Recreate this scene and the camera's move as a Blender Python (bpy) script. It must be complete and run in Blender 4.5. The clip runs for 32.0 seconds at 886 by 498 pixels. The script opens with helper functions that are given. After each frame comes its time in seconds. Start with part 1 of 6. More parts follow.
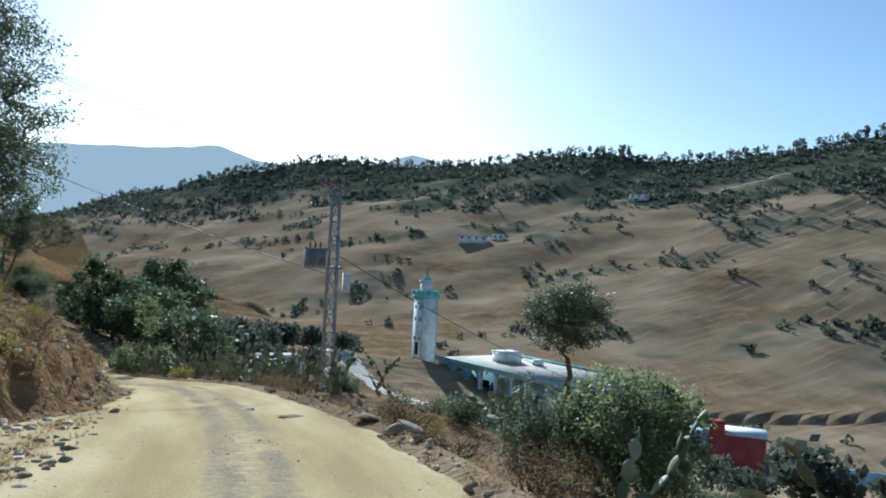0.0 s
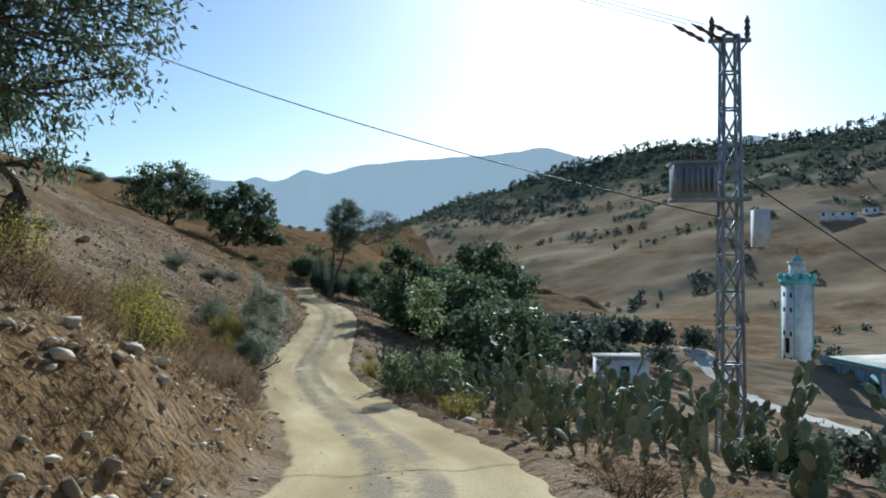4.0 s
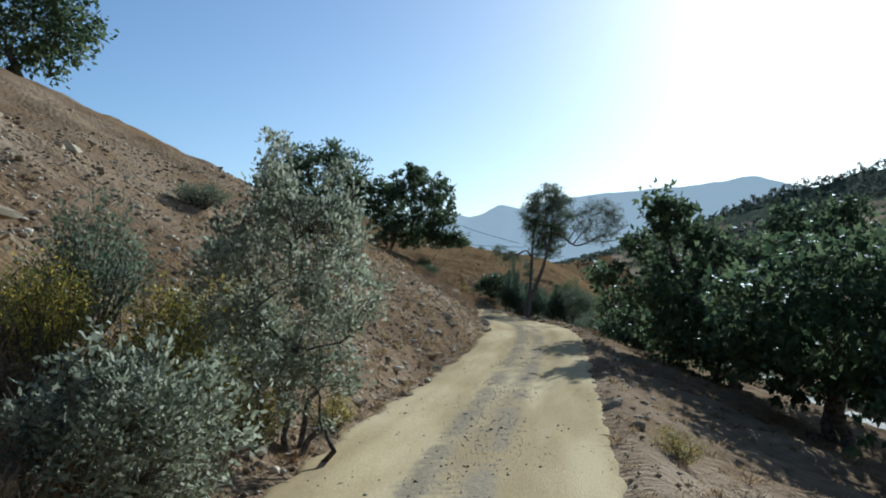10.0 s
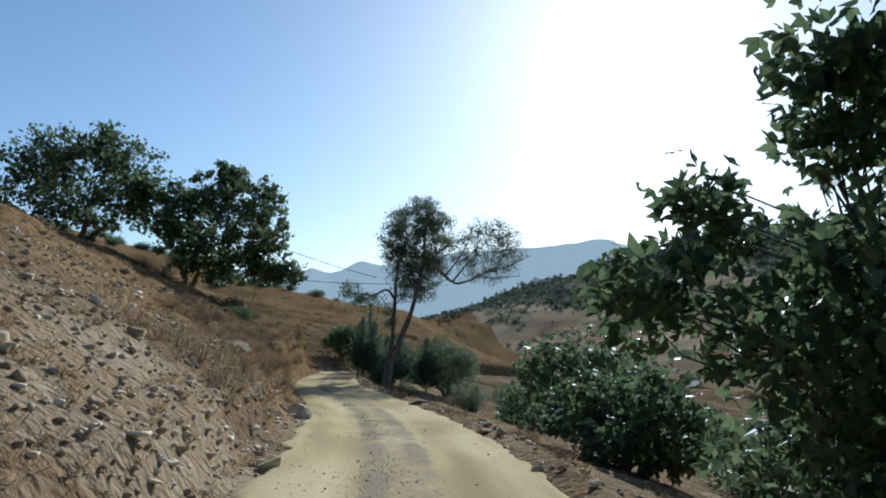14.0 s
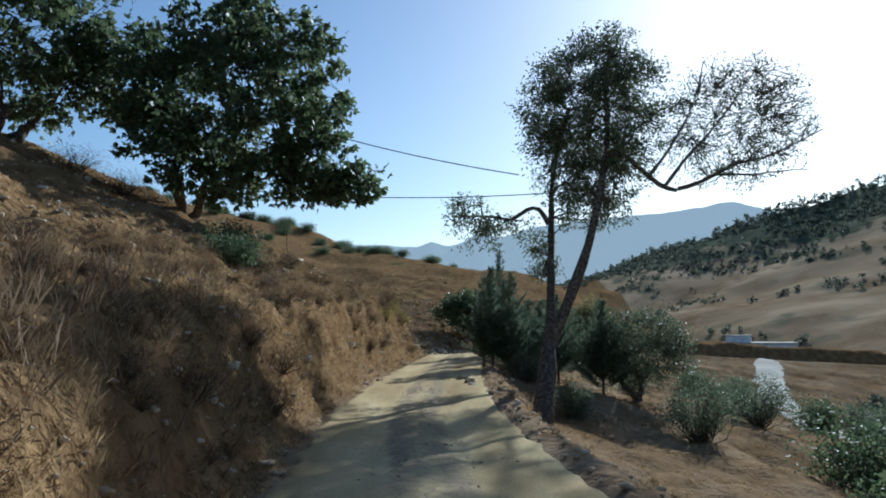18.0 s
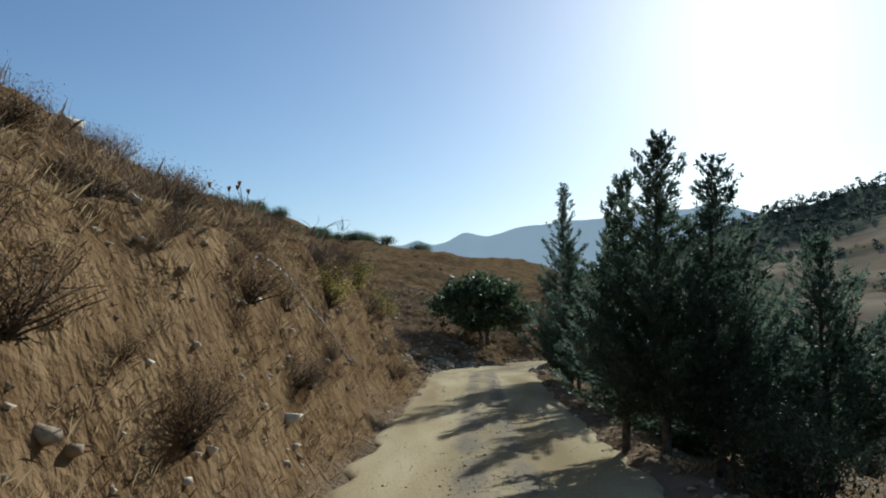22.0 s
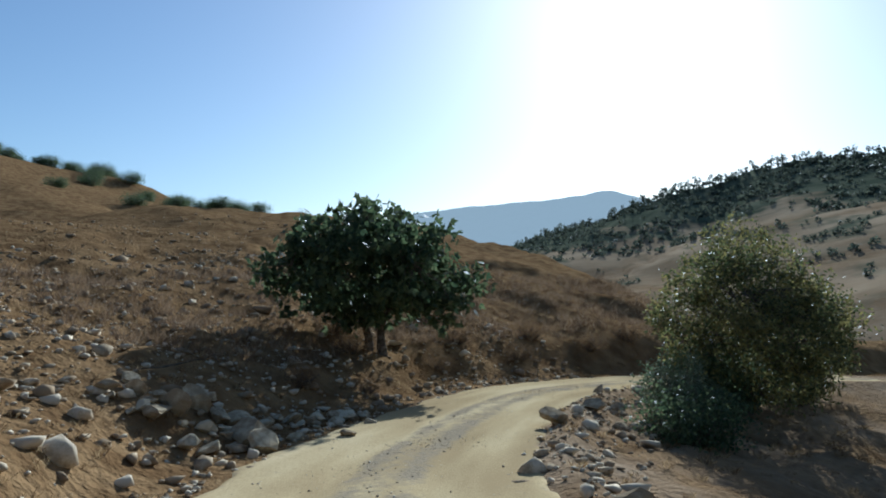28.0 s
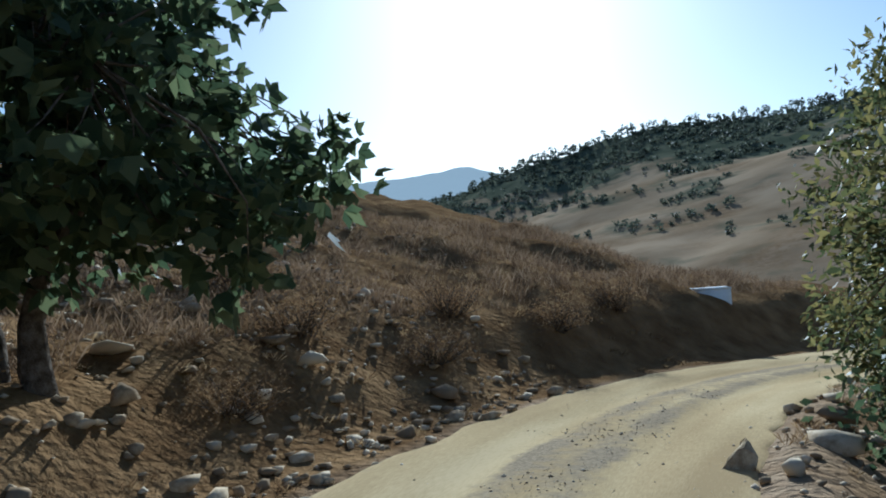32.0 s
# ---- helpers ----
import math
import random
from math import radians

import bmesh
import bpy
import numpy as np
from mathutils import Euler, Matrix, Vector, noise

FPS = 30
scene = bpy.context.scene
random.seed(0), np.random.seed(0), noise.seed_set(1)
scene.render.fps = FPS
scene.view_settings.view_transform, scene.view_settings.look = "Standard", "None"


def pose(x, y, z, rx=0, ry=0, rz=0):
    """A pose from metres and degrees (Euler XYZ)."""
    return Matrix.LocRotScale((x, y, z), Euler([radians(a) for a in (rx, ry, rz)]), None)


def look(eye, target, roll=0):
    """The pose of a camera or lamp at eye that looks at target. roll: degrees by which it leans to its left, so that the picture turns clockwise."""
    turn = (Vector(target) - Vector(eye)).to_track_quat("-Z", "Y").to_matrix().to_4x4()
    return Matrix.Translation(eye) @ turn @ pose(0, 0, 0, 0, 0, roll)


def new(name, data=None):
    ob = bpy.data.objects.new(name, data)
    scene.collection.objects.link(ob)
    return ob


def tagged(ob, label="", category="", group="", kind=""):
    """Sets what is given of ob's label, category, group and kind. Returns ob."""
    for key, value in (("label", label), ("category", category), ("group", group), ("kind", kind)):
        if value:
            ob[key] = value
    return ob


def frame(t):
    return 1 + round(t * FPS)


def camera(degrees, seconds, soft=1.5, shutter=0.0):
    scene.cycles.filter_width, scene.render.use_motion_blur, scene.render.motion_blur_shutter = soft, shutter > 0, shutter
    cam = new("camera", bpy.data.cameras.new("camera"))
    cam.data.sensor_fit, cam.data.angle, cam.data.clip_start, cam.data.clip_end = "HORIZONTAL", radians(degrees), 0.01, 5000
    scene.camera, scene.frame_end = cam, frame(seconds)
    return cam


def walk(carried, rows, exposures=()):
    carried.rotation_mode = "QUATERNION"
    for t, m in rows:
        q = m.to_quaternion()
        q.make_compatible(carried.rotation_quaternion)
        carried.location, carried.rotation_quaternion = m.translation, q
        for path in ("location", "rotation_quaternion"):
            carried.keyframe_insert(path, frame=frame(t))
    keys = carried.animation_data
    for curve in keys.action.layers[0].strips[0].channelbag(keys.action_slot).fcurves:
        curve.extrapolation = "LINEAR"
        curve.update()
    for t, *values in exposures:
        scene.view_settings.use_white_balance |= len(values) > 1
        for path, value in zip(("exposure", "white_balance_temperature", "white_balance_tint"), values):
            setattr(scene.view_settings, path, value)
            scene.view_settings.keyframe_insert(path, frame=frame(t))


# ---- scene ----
cam = camera(59.7, 32.0, soft=1.9)
PATH = [
    (0.0, pose(-0.000, 0.000, 1.950, 90.96, -2.99, 0.04)),
    (0.5, pose(-0.313, 2.178, 1.700, 90.99, -3.47, 3.83)),
    (1.0, pose(-0.705, 4.300, 1.449, 90.91, -3.17, 7.91)),
    (1.5, pose(-1.192, 6.412, 1.265, 90.73, -3.46, 11.18)),
    (2.0, pose(-1.730, 8.540, 1.085, 90.67, -4.00, 14.40)),
    (2.5, pose(-2.265, 10.678, 0.895, 90.97, -4.22, 17.91)),
    (3.0, pose(-2.786, 12.817, 0.686, 90.70, -1.54, 21.62)),
    (3.5, pose(-3.308, 14.956, 0.463, 90.24, 1.44, 24.46)),
    (5.5, pose(-6.376, 23.497, -0.626, 89.06, -6.74, 23.33)),
    (6.0, pose(-7.253, 25.462, -0.896, 86.86, -0.84, 24.07)),
    (6.5, pose(-8.405, 27.333, -1.170, 87.45, -4.83, 27.13)),
    (7.0, pose(-9.664, 29.362, -1.514, 86.88, -0.87, 31.03)),
    (7.5, pose(-11.198, 31.319, -1.837, 89.50, -2.77, 33.84)),
    (8.0, pose(-12.852, 33.390, -2.139, 89.66, -0.19, 37.35)),
    (8.5, pose(-14.607, 35.365, -2.434, 90.47, -1.66, 39.48)),
    (9.0, pose(-16.321, 37.466, -2.705, 91.22, -0.28, 39.72)),
    (9.5, pose(-18.101, 39.546, -2.877, 91.91, -0.74, 39.56)),
    (10.0, pose(-19.996, 41.886, -3.062, 92.67, -0.12, 38.67)),
    (10.5, pose(-21.731, 44.215, -3.196, 93.49, 0.01, 37.11)),
    (11.0, pose(-23.381, 46.550, -3.337, 94.39, 0.47, 35.36)),
    (11.5, pose(-24.997, 48.923, -3.392, 94.96, 0.30, 33.28)),
    (12.0, pose(-26.565, 51.357, -3.438, 95.48, -0.18, 31.30)),
    (12.5, pose(-28.020, 53.838, -3.467, 95.53, 0.77, 29.78)),
    (13.0, pose(-29.518, 56.403, -3.447, 96.37, 1.40, 29.08)),
    (13.5, pose(-31.025, 58.907, -3.408, 97.02, -0.49, 28.15)),
    (15.5, pose(-37.634, 69.583, -3.153, 96.37, 1.63, 29.98)),
    (16.0, pose(-39.517, 72.422, -3.217, 95.93, 1.36, 31.39)),
    (16.5, pose(-41.461, 75.267, -3.297, 94.71, 0.04, 32.97)),
    (17.0, pose(-43.586, 78.039, -3.387, 94.10, -0.75, 34.24)),
    (17.5, pose(-45.721, 80.768, -3.482, 94.54, 0.41, 35.76)),
    (18.0, pose(-47.883, 83.390, -3.565, 94.90, 0.66, 37.18)),
    (18.5, pose(-50.018, 85.887, -3.635, 95.17, 0.47, 38.38)),
    (19.0, pose(-52.167, 88.361, -3.704, 95.05, 0.89, 39.66)),
    (19.5, pose(-54.231, 90.730, -3.708, 95.21, 0.36, 40.44)),
    (20.0, pose(-56.330, 93.139, -3.722, 95.56, -0.12, 40.34)),
    (20.5, pose(-58.371, 95.539, -3.734, 95.59, 0.32, 39.88)),
    (21.0, pose(-60.407, 98.046, -3.840, 95.49, 0.62, 38.81)),
    (21.5, pose(-62.228, 100.362, -3.922, 95.03, 0.61, 37.46)),
    (22.0, pose(-63.876, 102.628, -3.968, 94.84, 0.15, 36.05)),
    (22.5, pose(-65.430, 104.792, -3.976, 94.91, -0.52, 34.75)),
    (23.0, pose(-66.976, 107.004, -3.994, 95.54, -0.81, 33.47)),
    (23.5, pose(-68.405, 109.146, -4.032, 95.40, -0.23, 32.46)),
    (24.0, pose(-69.793, 111.249, -4.057, 95.92, -0.13, 31.52)),
    (24.5, pose(-71.149, 113.338, -4.074, 96.25, -1.03, 30.89)),
    (25.0, pose(-72.464, 115.431, -4.070, 96.07, 0.35, 30.52)),
    (25.5, pose(-73.680, 117.453, -4.076, 95.99, 0.81, 29.94)),
    (26.0, pose(-74.862, 119.449, -4.113, 95.69, 1.12, 29.17)),
    (26.5, pose(-75.961, 121.206, -4.105, 95.46, -0.05, 28.46)),
    (28.5, pose(-80.189, 128.442, -4.417, 93.54, 1.69, 28.74)),
    (29.0, pose(-81.377, 130.505, -4.519, 93.84, 2.85, 29.10)),
    (29.5, pose(-82.462, 132.482, -4.628, 93.79, 3.28, 29.02)),
    (30.0, pose(-83.492, 134.394, -4.696, 92.34, 5.00, 28.43)),
    (30.5, pose(-84.413, 136.249, -4.779, 92.41, 4.28, 26.88)),
    (31.0, pose(-85.161, 138.055, -4.937, 92.05, 5.69, 24.55)),
    (31.5, pose(-85.822, 139.680, -5.057, 92.11, 5.24, 21.88)),
    (32.0, pose(-86.445, 141.542, -5.143, 91.83, 3.92, 18.40)),
]
walk(cam, PATH, exposures=[(0.0, 0.65, 5000, 2), (3.0, 0.5, 4950, 2), (8.0, 0.42, 5000, 3), (13.0, 0.45, 5050, 3), (18.5, 0.4, 5000, 3), (20.5, 0.05, 5150, 4), (23.0, 0.25, 5050, 3), (26.0, 0.38, 5000, 3), (29.0, 0.4, 4950, 3), (32.0, 0.42, 4850, 3)])

# ---------------------------------------------------------------- world and sun
SUN_AZ, SUN_EL = 13.0, 24.0          # degrees left of +y, degrees up

world = bpy.data.worlds.new("sky")
scene.world = world
world.use_nodes = True
wn = world.node_tree.nodes
sky = wn.new("ShaderNodeTexSky")
sky.sky_type = "NISHITA"
sky.sun_disc = False
sky.sun_elevation = radians(SUN_EL)
sky.sun_rotation = radians(-SUN_AZ)
sky.altitude = 300
sky.air_density = 1.0
sky.dust_density = 0.65
sky.ozone_density = 0.3
wn["Background"].inputs["Strength"].default_value = 0.071
world.node_tree.links.new(sky.outputs[0], wn["Background"].inputs["Color"])

sun_data = bpy.data.lights.new("sun", "SUN")
sun_data.energy = 5.0
sun_data.angle = radians(0.6)
sun_data.color = (1.0, 0.95, 0.87)
sun = new("sun", sun_data)
sun_dir = Vector((-math.sin(radians(SUN_AZ)) * math.cos(radians(SUN_EL)), math.cos(radians(SUN_AZ)) * math.cos(radians(SUN_EL)), math.sin(radians(SUN_EL))))
sun.matrix_world = look(sun_dir * 60, (0, 0, 0))
scene.view_settings.exposure = 0.0


# ---------------------------------------------------------------- materials
def material(name, colors, scale=4.0, detail=6.0, rough=0.9, bump=0.3, bump_scale=40.0, fine=60.0, spread=(0.35, 0.65), per_object=0.0, per_island=0.0, metal=0.0, translucent=0.0, bump_distance=0.02, coord="Object"):
    """A surface whose colour wanders between the given ones at a large and a fine scale."""
    m = bpy.data.materials.new(name)
    m.use_nodes = True
    nt, nd = m.node_tree, m.node_tree.nodes
    bsdf = nd["Principled BSDF"]
    link = nt.links.new
    tc = nd.new("ShaderNodeTexCoord")
    out = tc.outputs[coord]
    big = nd.new("ShaderNodeTexNoise")
    big.inputs["Scale"].default_value = scale
    big.inputs["Detail"].default_value = detail
    link(out, big.inputs["Vector"])
    small = nd.new("ShaderNodeTexNoise")
    small.inputs["Scale"].default_value = fine
    small.inputs["Detail"].default_value = 3
    link(out, small.inputs["Vector"])
    mix = nd.new("ShaderNodeMath")
    mix.operation = "MULTIPLY_ADD"
    link(small.outputs["Fac"], mix.inputs[0])
    mix.inputs[1].default_value = 0.35
    link(big.outputs["Fac"], mix.inputs[2])
    last = mix.outputs[0]
    shift = -0.175
    if per_object or per_island:
        if per_object:
            rnd = nd.new("ShaderNodeObjectInfo").outputs["Random"]
        else:
            rnd = nd.new("ShaderNodeNewGeometry").outputs["Random Per Island"]
        add = nd.new("ShaderNodeMath")
        add.operation = "MULTIPLY_ADD"
        link(rnd, add.inputs[0])
        add.inputs[1].default_value = per_object or per_island
        link(last, add.inputs[2])
        last = add.outputs[0]
        shift -= 0.5 * (per_object or per_island)
    off = nd.new("ShaderNodeMath")
    off.operation = "ADD"
    link(last, off.inputs[0])
    off.inputs[1].default_value = shift
    ramp = nd.new("ShaderNodeValToRGB")
    n = len(colors)
    while len(ramp.color_ramp.elements) < n:
        ramp.color_ramp.elements.new(0.5)
    for i, c in enumerate(colors):
        e = ramp.color_ramp.elements[i]
        e.position = spread[0] + (spread[1] - spread[0]) * (i / max(1, n - 1))
        e.color = (*c, 1)
    link(off.outputs[0], ramp.inputs["Fac"])
    link(ramp.outputs[0], bsdf.inputs["Base Color"])
    bsdf.inputs["Roughness"].default_value = rough
    bsdf.inputs["Metallic"].default_value = metal
    bsdf.inputs["Specular IOR Level"].default_value = 0.14 if translucent else (0.0 if rough > 0.85 else 0.2)
    if bump:
        bn = nd.new("ShaderNodeTexNoise")
        bn.inputs["Scale"].default_value = bump_scale
        bn.inputs["Detail"].default_value = 6
        link(out, bn.inputs["Vector"])
        bp = nd.new("ShaderNodeBump")
        bp.inputs["Strength"].default_value = bump
        bp.inputs["Distance"].default_value = bump_distance
        link(bn.outputs["Fac"], bp.inputs["Height"])
        link(bp.outputs[0], bsdf.inputs["Normal"])
    if translucent:
        tr = nd.new("ShaderNodeBsdfTranslucent")
        link(ramp.outputs[0], tr.inputs["Color"])
        ms = nd.new("ShaderNodeMixShader")
        ms.inputs[0].default_value = translucent
        link(bsdf.outputs[0], ms.inputs[1])
        link(tr.outputs[0], ms.inputs[2])
        link(ms.outputs[0], nd["Material Output"].inputs["Surface"])
    return m


M_ROAD = material("pale_dirt", [(0.37, 0.27, 0.14), (0.465, 0.35, 0.185), (0.57, 0.445, 0.25)], scale=0.9, detail=12, fine=45, bump=0.6, bump_scale=60, bump_distance=0.01, coord="UV")
M_SOIL = material("dry_hillside", [(0.125, 0.082, 0.048), (0.195, 0.133, 0.078), (0.27, 0.19, 0.115), (0.345, 0.255, 0.162)], scale=0.16, fine=3.0, spread=(0.3, 0.7), bump=1.0, bump_scale=6.5, bump_distance=0.12)
M_ROCK = material("grey_rock", [(0.28, 0.215, 0.135), (0.40, 0.325, 0.215), (0.52, 0.435, 0.30)], scale=3, fine=25, per_object=0.5, bump=0.6, bump_scale=14)
M_STONES = material("loose_stones", [(0.27, 0.20, 0.125), (0.42, 0.33, 0.215), (0.58, 0.48, 0.34)], scale=3, fine=25, per_island=0.7, bump=0.4, bump_scale=14)
M_STONE = material("single_stone", [(0.27, 0.20, 0.125), (0.42, 0.33, 0.215), (0.58, 0.48, 0.34)], scale=3, fine=25, per_object=0.7, bump=0.4, bump_scale=14)
M_GRASS = material("dry_grass", [(0.10, 0.06, 0.03), (0.22, 0.138, 0.062), (0.40, 0.285, 0.145)], scale=0.9, fine=4, per_island=0.55, bump=0, translucent=0.45)
M_BARK = material("bark", [(0.055, 0.045, 0.035), (0.11, 0.09, 0.07), (0.17, 0.145, 0.115)], scale=9, fine=60, bump=0.9, bump_scale=30)
M_FIG = material("fig_leaf", [(0.05, 0.075, 0.038), (0.085, 0.115, 0.052), (0.13, 0.155, 0.072)], scale=1.2, fine=6, per_island=0.5, rough=0.5, bump=0, translucent=0.5)
M_OLIVE = material("olive_leaf", [(0.06, 0.075, 0.04), (0.10, 0.12, 0.065), (0.15, 0.17, 0.10)], scale=1.2, fine=6, per_island=0.5, rough=0.5, bump=0, translucent=0.45)
M_SHRUB = material("shrub_leaf", [(0.085, 0.11, 0.062), (0.14, 0.17, 0.095), (0.21, 0.23, 0.14)], scale=1.2, fine=6, per_island=0.5, rough=0.6, bump=0, translucent=0.45)
M_YELLOW = material("yellow_leaf", [(0.13, 0.125, 0.03), (0.30, 0.24, 0.04), (0.52, 0.40, 0.06)], scale=1.6, fine=6, per_island=0.6, rough=0.6, bump=0, translucent=0.45)
M_LEAFY = material("yellowing_leaf", [(0.07, 0.085, 0.035), (0.14, 0.145, 0.055), (0.24, 0.205, 0.07)], scale=0.6, fine=6, per_island=0.5, rough=0.55, bump=0, translucent=0.45)
M_CYPRESS = material("cypress_spray", [(0.065, 0.09, 0.058), (0.105, 0.135, 0.085), (0.145, 0.175, 0.11)], scale=1.5, fine=8, per_island=0.5, rough=0.6, bump=0, translucent=0.55)
M_LIGHT = material("light_green_leaf", [(0.11, 0.135, 0.055), (0.18, 0.21, 0.085), (0.28, 0.30, 0.135)], scale=1.2, fine=6, per_island=0.6, rough=0.5, bump=0, translucent=0.55)
M_SILVER = material("silvery_leaf", [(0.16, 0.17, 0.105), (0.25, 0.26, 0.165), (0.37, 0.37, 0.255)], scale=1.2, fine=6, per_island=0.6, rough=0.6, bump=0, translucent=0.5)
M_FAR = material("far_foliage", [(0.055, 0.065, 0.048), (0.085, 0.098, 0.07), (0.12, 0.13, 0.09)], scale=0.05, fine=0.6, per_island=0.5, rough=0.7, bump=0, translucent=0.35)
M_CACTUS = material("cactus_pad", [(0.12, 0.135, 0.065), (0.19, 0.20, 0.10), (0.28, 0.275, 0.15)], scale=2.5, fine=30, per_object=0.6, rough=0.6, bump=0.3, bump_scale=30)



def masked(m, attribute, colors, scale, fine):
    """Lets a second cover, in its own wandering colour, show where the named attribute is high."""
    nt, nd = m.node_tree, m.node_tree.nodes
    link = nt.links.new
    at = nd.new("ShaderNodeAttribute")
    at.attribute_name = attribute
    tc = nd.new("ShaderNodeTexCoord")
    ns = nd.new("ShaderNodeTexNoise")
    ns.inputs["Scale"].default_value = scale
    ns.inputs["Detail"].default_value = 8
    link(tc.outputs["Object"], ns.inputs["Vector"])
    ramp = nd.new("ShaderNodeValToRGB")
    ramp.color_ramp.elements[0].position, ramp.color_ramp.elements[1].position = 0.35, 0.65
    ramp.color_ramp.elements[0].color, ramp.color_ramp.elements[1].color = (*colors[0], 1), (*colors[1], 1)
    link(ns.outputs["Fac"], ramp.inputs["Fac"])
    edge = nd.new("ShaderNodeTexNoise")
    edge.inputs["Scale"].default_value = fine
    edge.inputs["Detail"].default_value = 5
    link(tc.outputs["Object"], edge.inputs["Vector"])
    ma = nd.new("ShaderNodeMath")
    ma.operation = "MULTIPLY_ADD"
    link(edge.outputs["Fac"], ma.inputs[0])
    ma.inputs[1].default_value = 1.2
    link(at.outputs["Fac"], ma.inputs[2])
    mr = nd.new("ShaderNodeMapRange")
    mr.inputs["From Min"].default_value, mr.inputs["From Max"].default_value = 0.85, 1.35
    link(ma.outputs[0], mr.inputs["Value"])
    mix = nd.new("ShaderNodeMix")
    mix.data_type = "RGBA"
    base = nd["Principled BSDF"].inputs["Base Color"]
    link(mr.outputs[0], mix.inputs["Factor"])
    link(base.links[0].from_socket, mix.inputs["A"])
    link(ramp.outputs[0], mix.inputs["B"])
    link(mix.outputs["Result"], base)


def calm(m, attribute):
    """Fine relief fades out where the named attribute is high."""
    nt, nd = m.node_tree, m.node_tree.nodes
    at = nd.new("ShaderNodeAttribute")
    at.attribute_name = attribute
    mr = nd.new("ShaderNodeMapRange")
    mr.inputs["From Min"].default_value, mr.inputs["From Max"].default_value = 0.0, 0.25
    mr.inputs["To Min"].default_value, mr.inputs["To Max"].default_value = 1.0, 0.04
    nt.links.new(at.outputs["Fac"], mr.inputs["Value"])
    nt.links.new(mr.outputs[0], nd["Bump"].inputs["Strength"])


calm(M_SOIL, "scrub")
masked(M_ROAD, "gravelly", [(0.225, 0.178, 0.115), (0.38, 0.30, 0.195)], 26, 6)
masked(M_SOIL, "litter", [(0.14, 0.082, 0.037), (0.255, 0.16, 0.075)], 1.3, 0.5)
masked(M_SOIL, "scrub", [(0.24, 0.175, 0.105), (0.38, 0.285, 0.18)], 0.03, 0.05)
masked(M_SOIL, "undergrowth", [(0.075, 0.085, 0.055), (0.14, 0.14, 0.09)], 0.04, 0.09)

# ---------------------------------------------------------------- the lie of the land
# road centre: x, y, height of the surface, half width
ROAD = [
    (4.2, -24.0, 1.9, 2.4), (1.6, -10.0, 0.85, 2.6), (-0.6, 3.0, -0.30, 2.6), (-2.9, 11.9, -1.05, 2.4),
    (-5.4, 18.8, -1.75, 1.95), (-8.6, 26.2, -2.75, 1.65), (-13.3, 32.8, -3.85, 1.7), (-18.6, 39.5, -4.78, 1.95),
    (-24.0, 46.5, -5.25, 1.95), (-28.7, 54.5, -5.35, 2.0), (-33.2, 62.5, -5.32, 2.0), (-37.9, 70.3, -5.15, 2.0),
    (-43.6, 78.5, -5.35, 1.95), (-50.8, 87.5, -5.6, 1.95), (-58.6, 96.5, -5.78, 1.95), (-65.4, 105.7, -5.93, 1.95),
    (-71.45, 114.4, -6.12, 1.95), (-76.8, 122.5, -6.25, 1.95), (-81.9, 130.3, -6.5, 2.3), (-85.6, 136.8, -6.9, 2.3),
    (-87.7, 144.5, -7.1, 2.0), (-87.9, 150.0, -7.2, 1.95), (-85.6, 158.0, -7.6, 1.95), (-79.0, 168.0, -8.3, 1.95),
]


def spline(points, step):
    """A smooth line through the points, in short steps."""
    pts = np.array(points, float)
    pts = np.vstack([2 * pts[0] - pts[1], pts, 2 * pts[-1] - pts[-2]])
    out = []
    for i in range(1, len(pts) - 2):
        a, b, c, d = pts[i - 1:i + 3]
        n = max(2, int(np.linalg.norm(c[:2] - b[:2]) / step))
        t = (np.arange(n) / n)[:, None]
        out.append(0.5 * (2 * b + (c - a) * t + (2 * a - 5 * b + 4 * c - d) * t ** 2 + (3 * b - a - 3 * c + d) * t ** 3))
    return np.vstack(out + [pts[-2][None]])


LINE = spline(ROAD, 0.6)
ROAD_END = len(LINE)
LINE = np.vstack([LINE, spline([ROAD[-1], (-71.0, 179.0, -9.3, 1.95), (-62.0, 191.0, -10.3, 1.95), (-54.0, 201.0, -11.2, 1.95)], 2.0)[1:]])
SEG = LINE[1:, :2] - LINE[:-1, :2]
LEN = np.hypot(SEG[:, 0], SEG[:, 1])
START = float(np.hypot(*(np.array(ROAD[0][:2]) - 0)))
ARC = np.r_[0, np.cumsum(LEN)] - START


def beyond_end(x, y):
    """How far left of the valley's axis a place past the road's end lies."""
    return -0.52 * (y - LINE[-1, 1]) - 0.854 * (x - LINE[-1, 0])


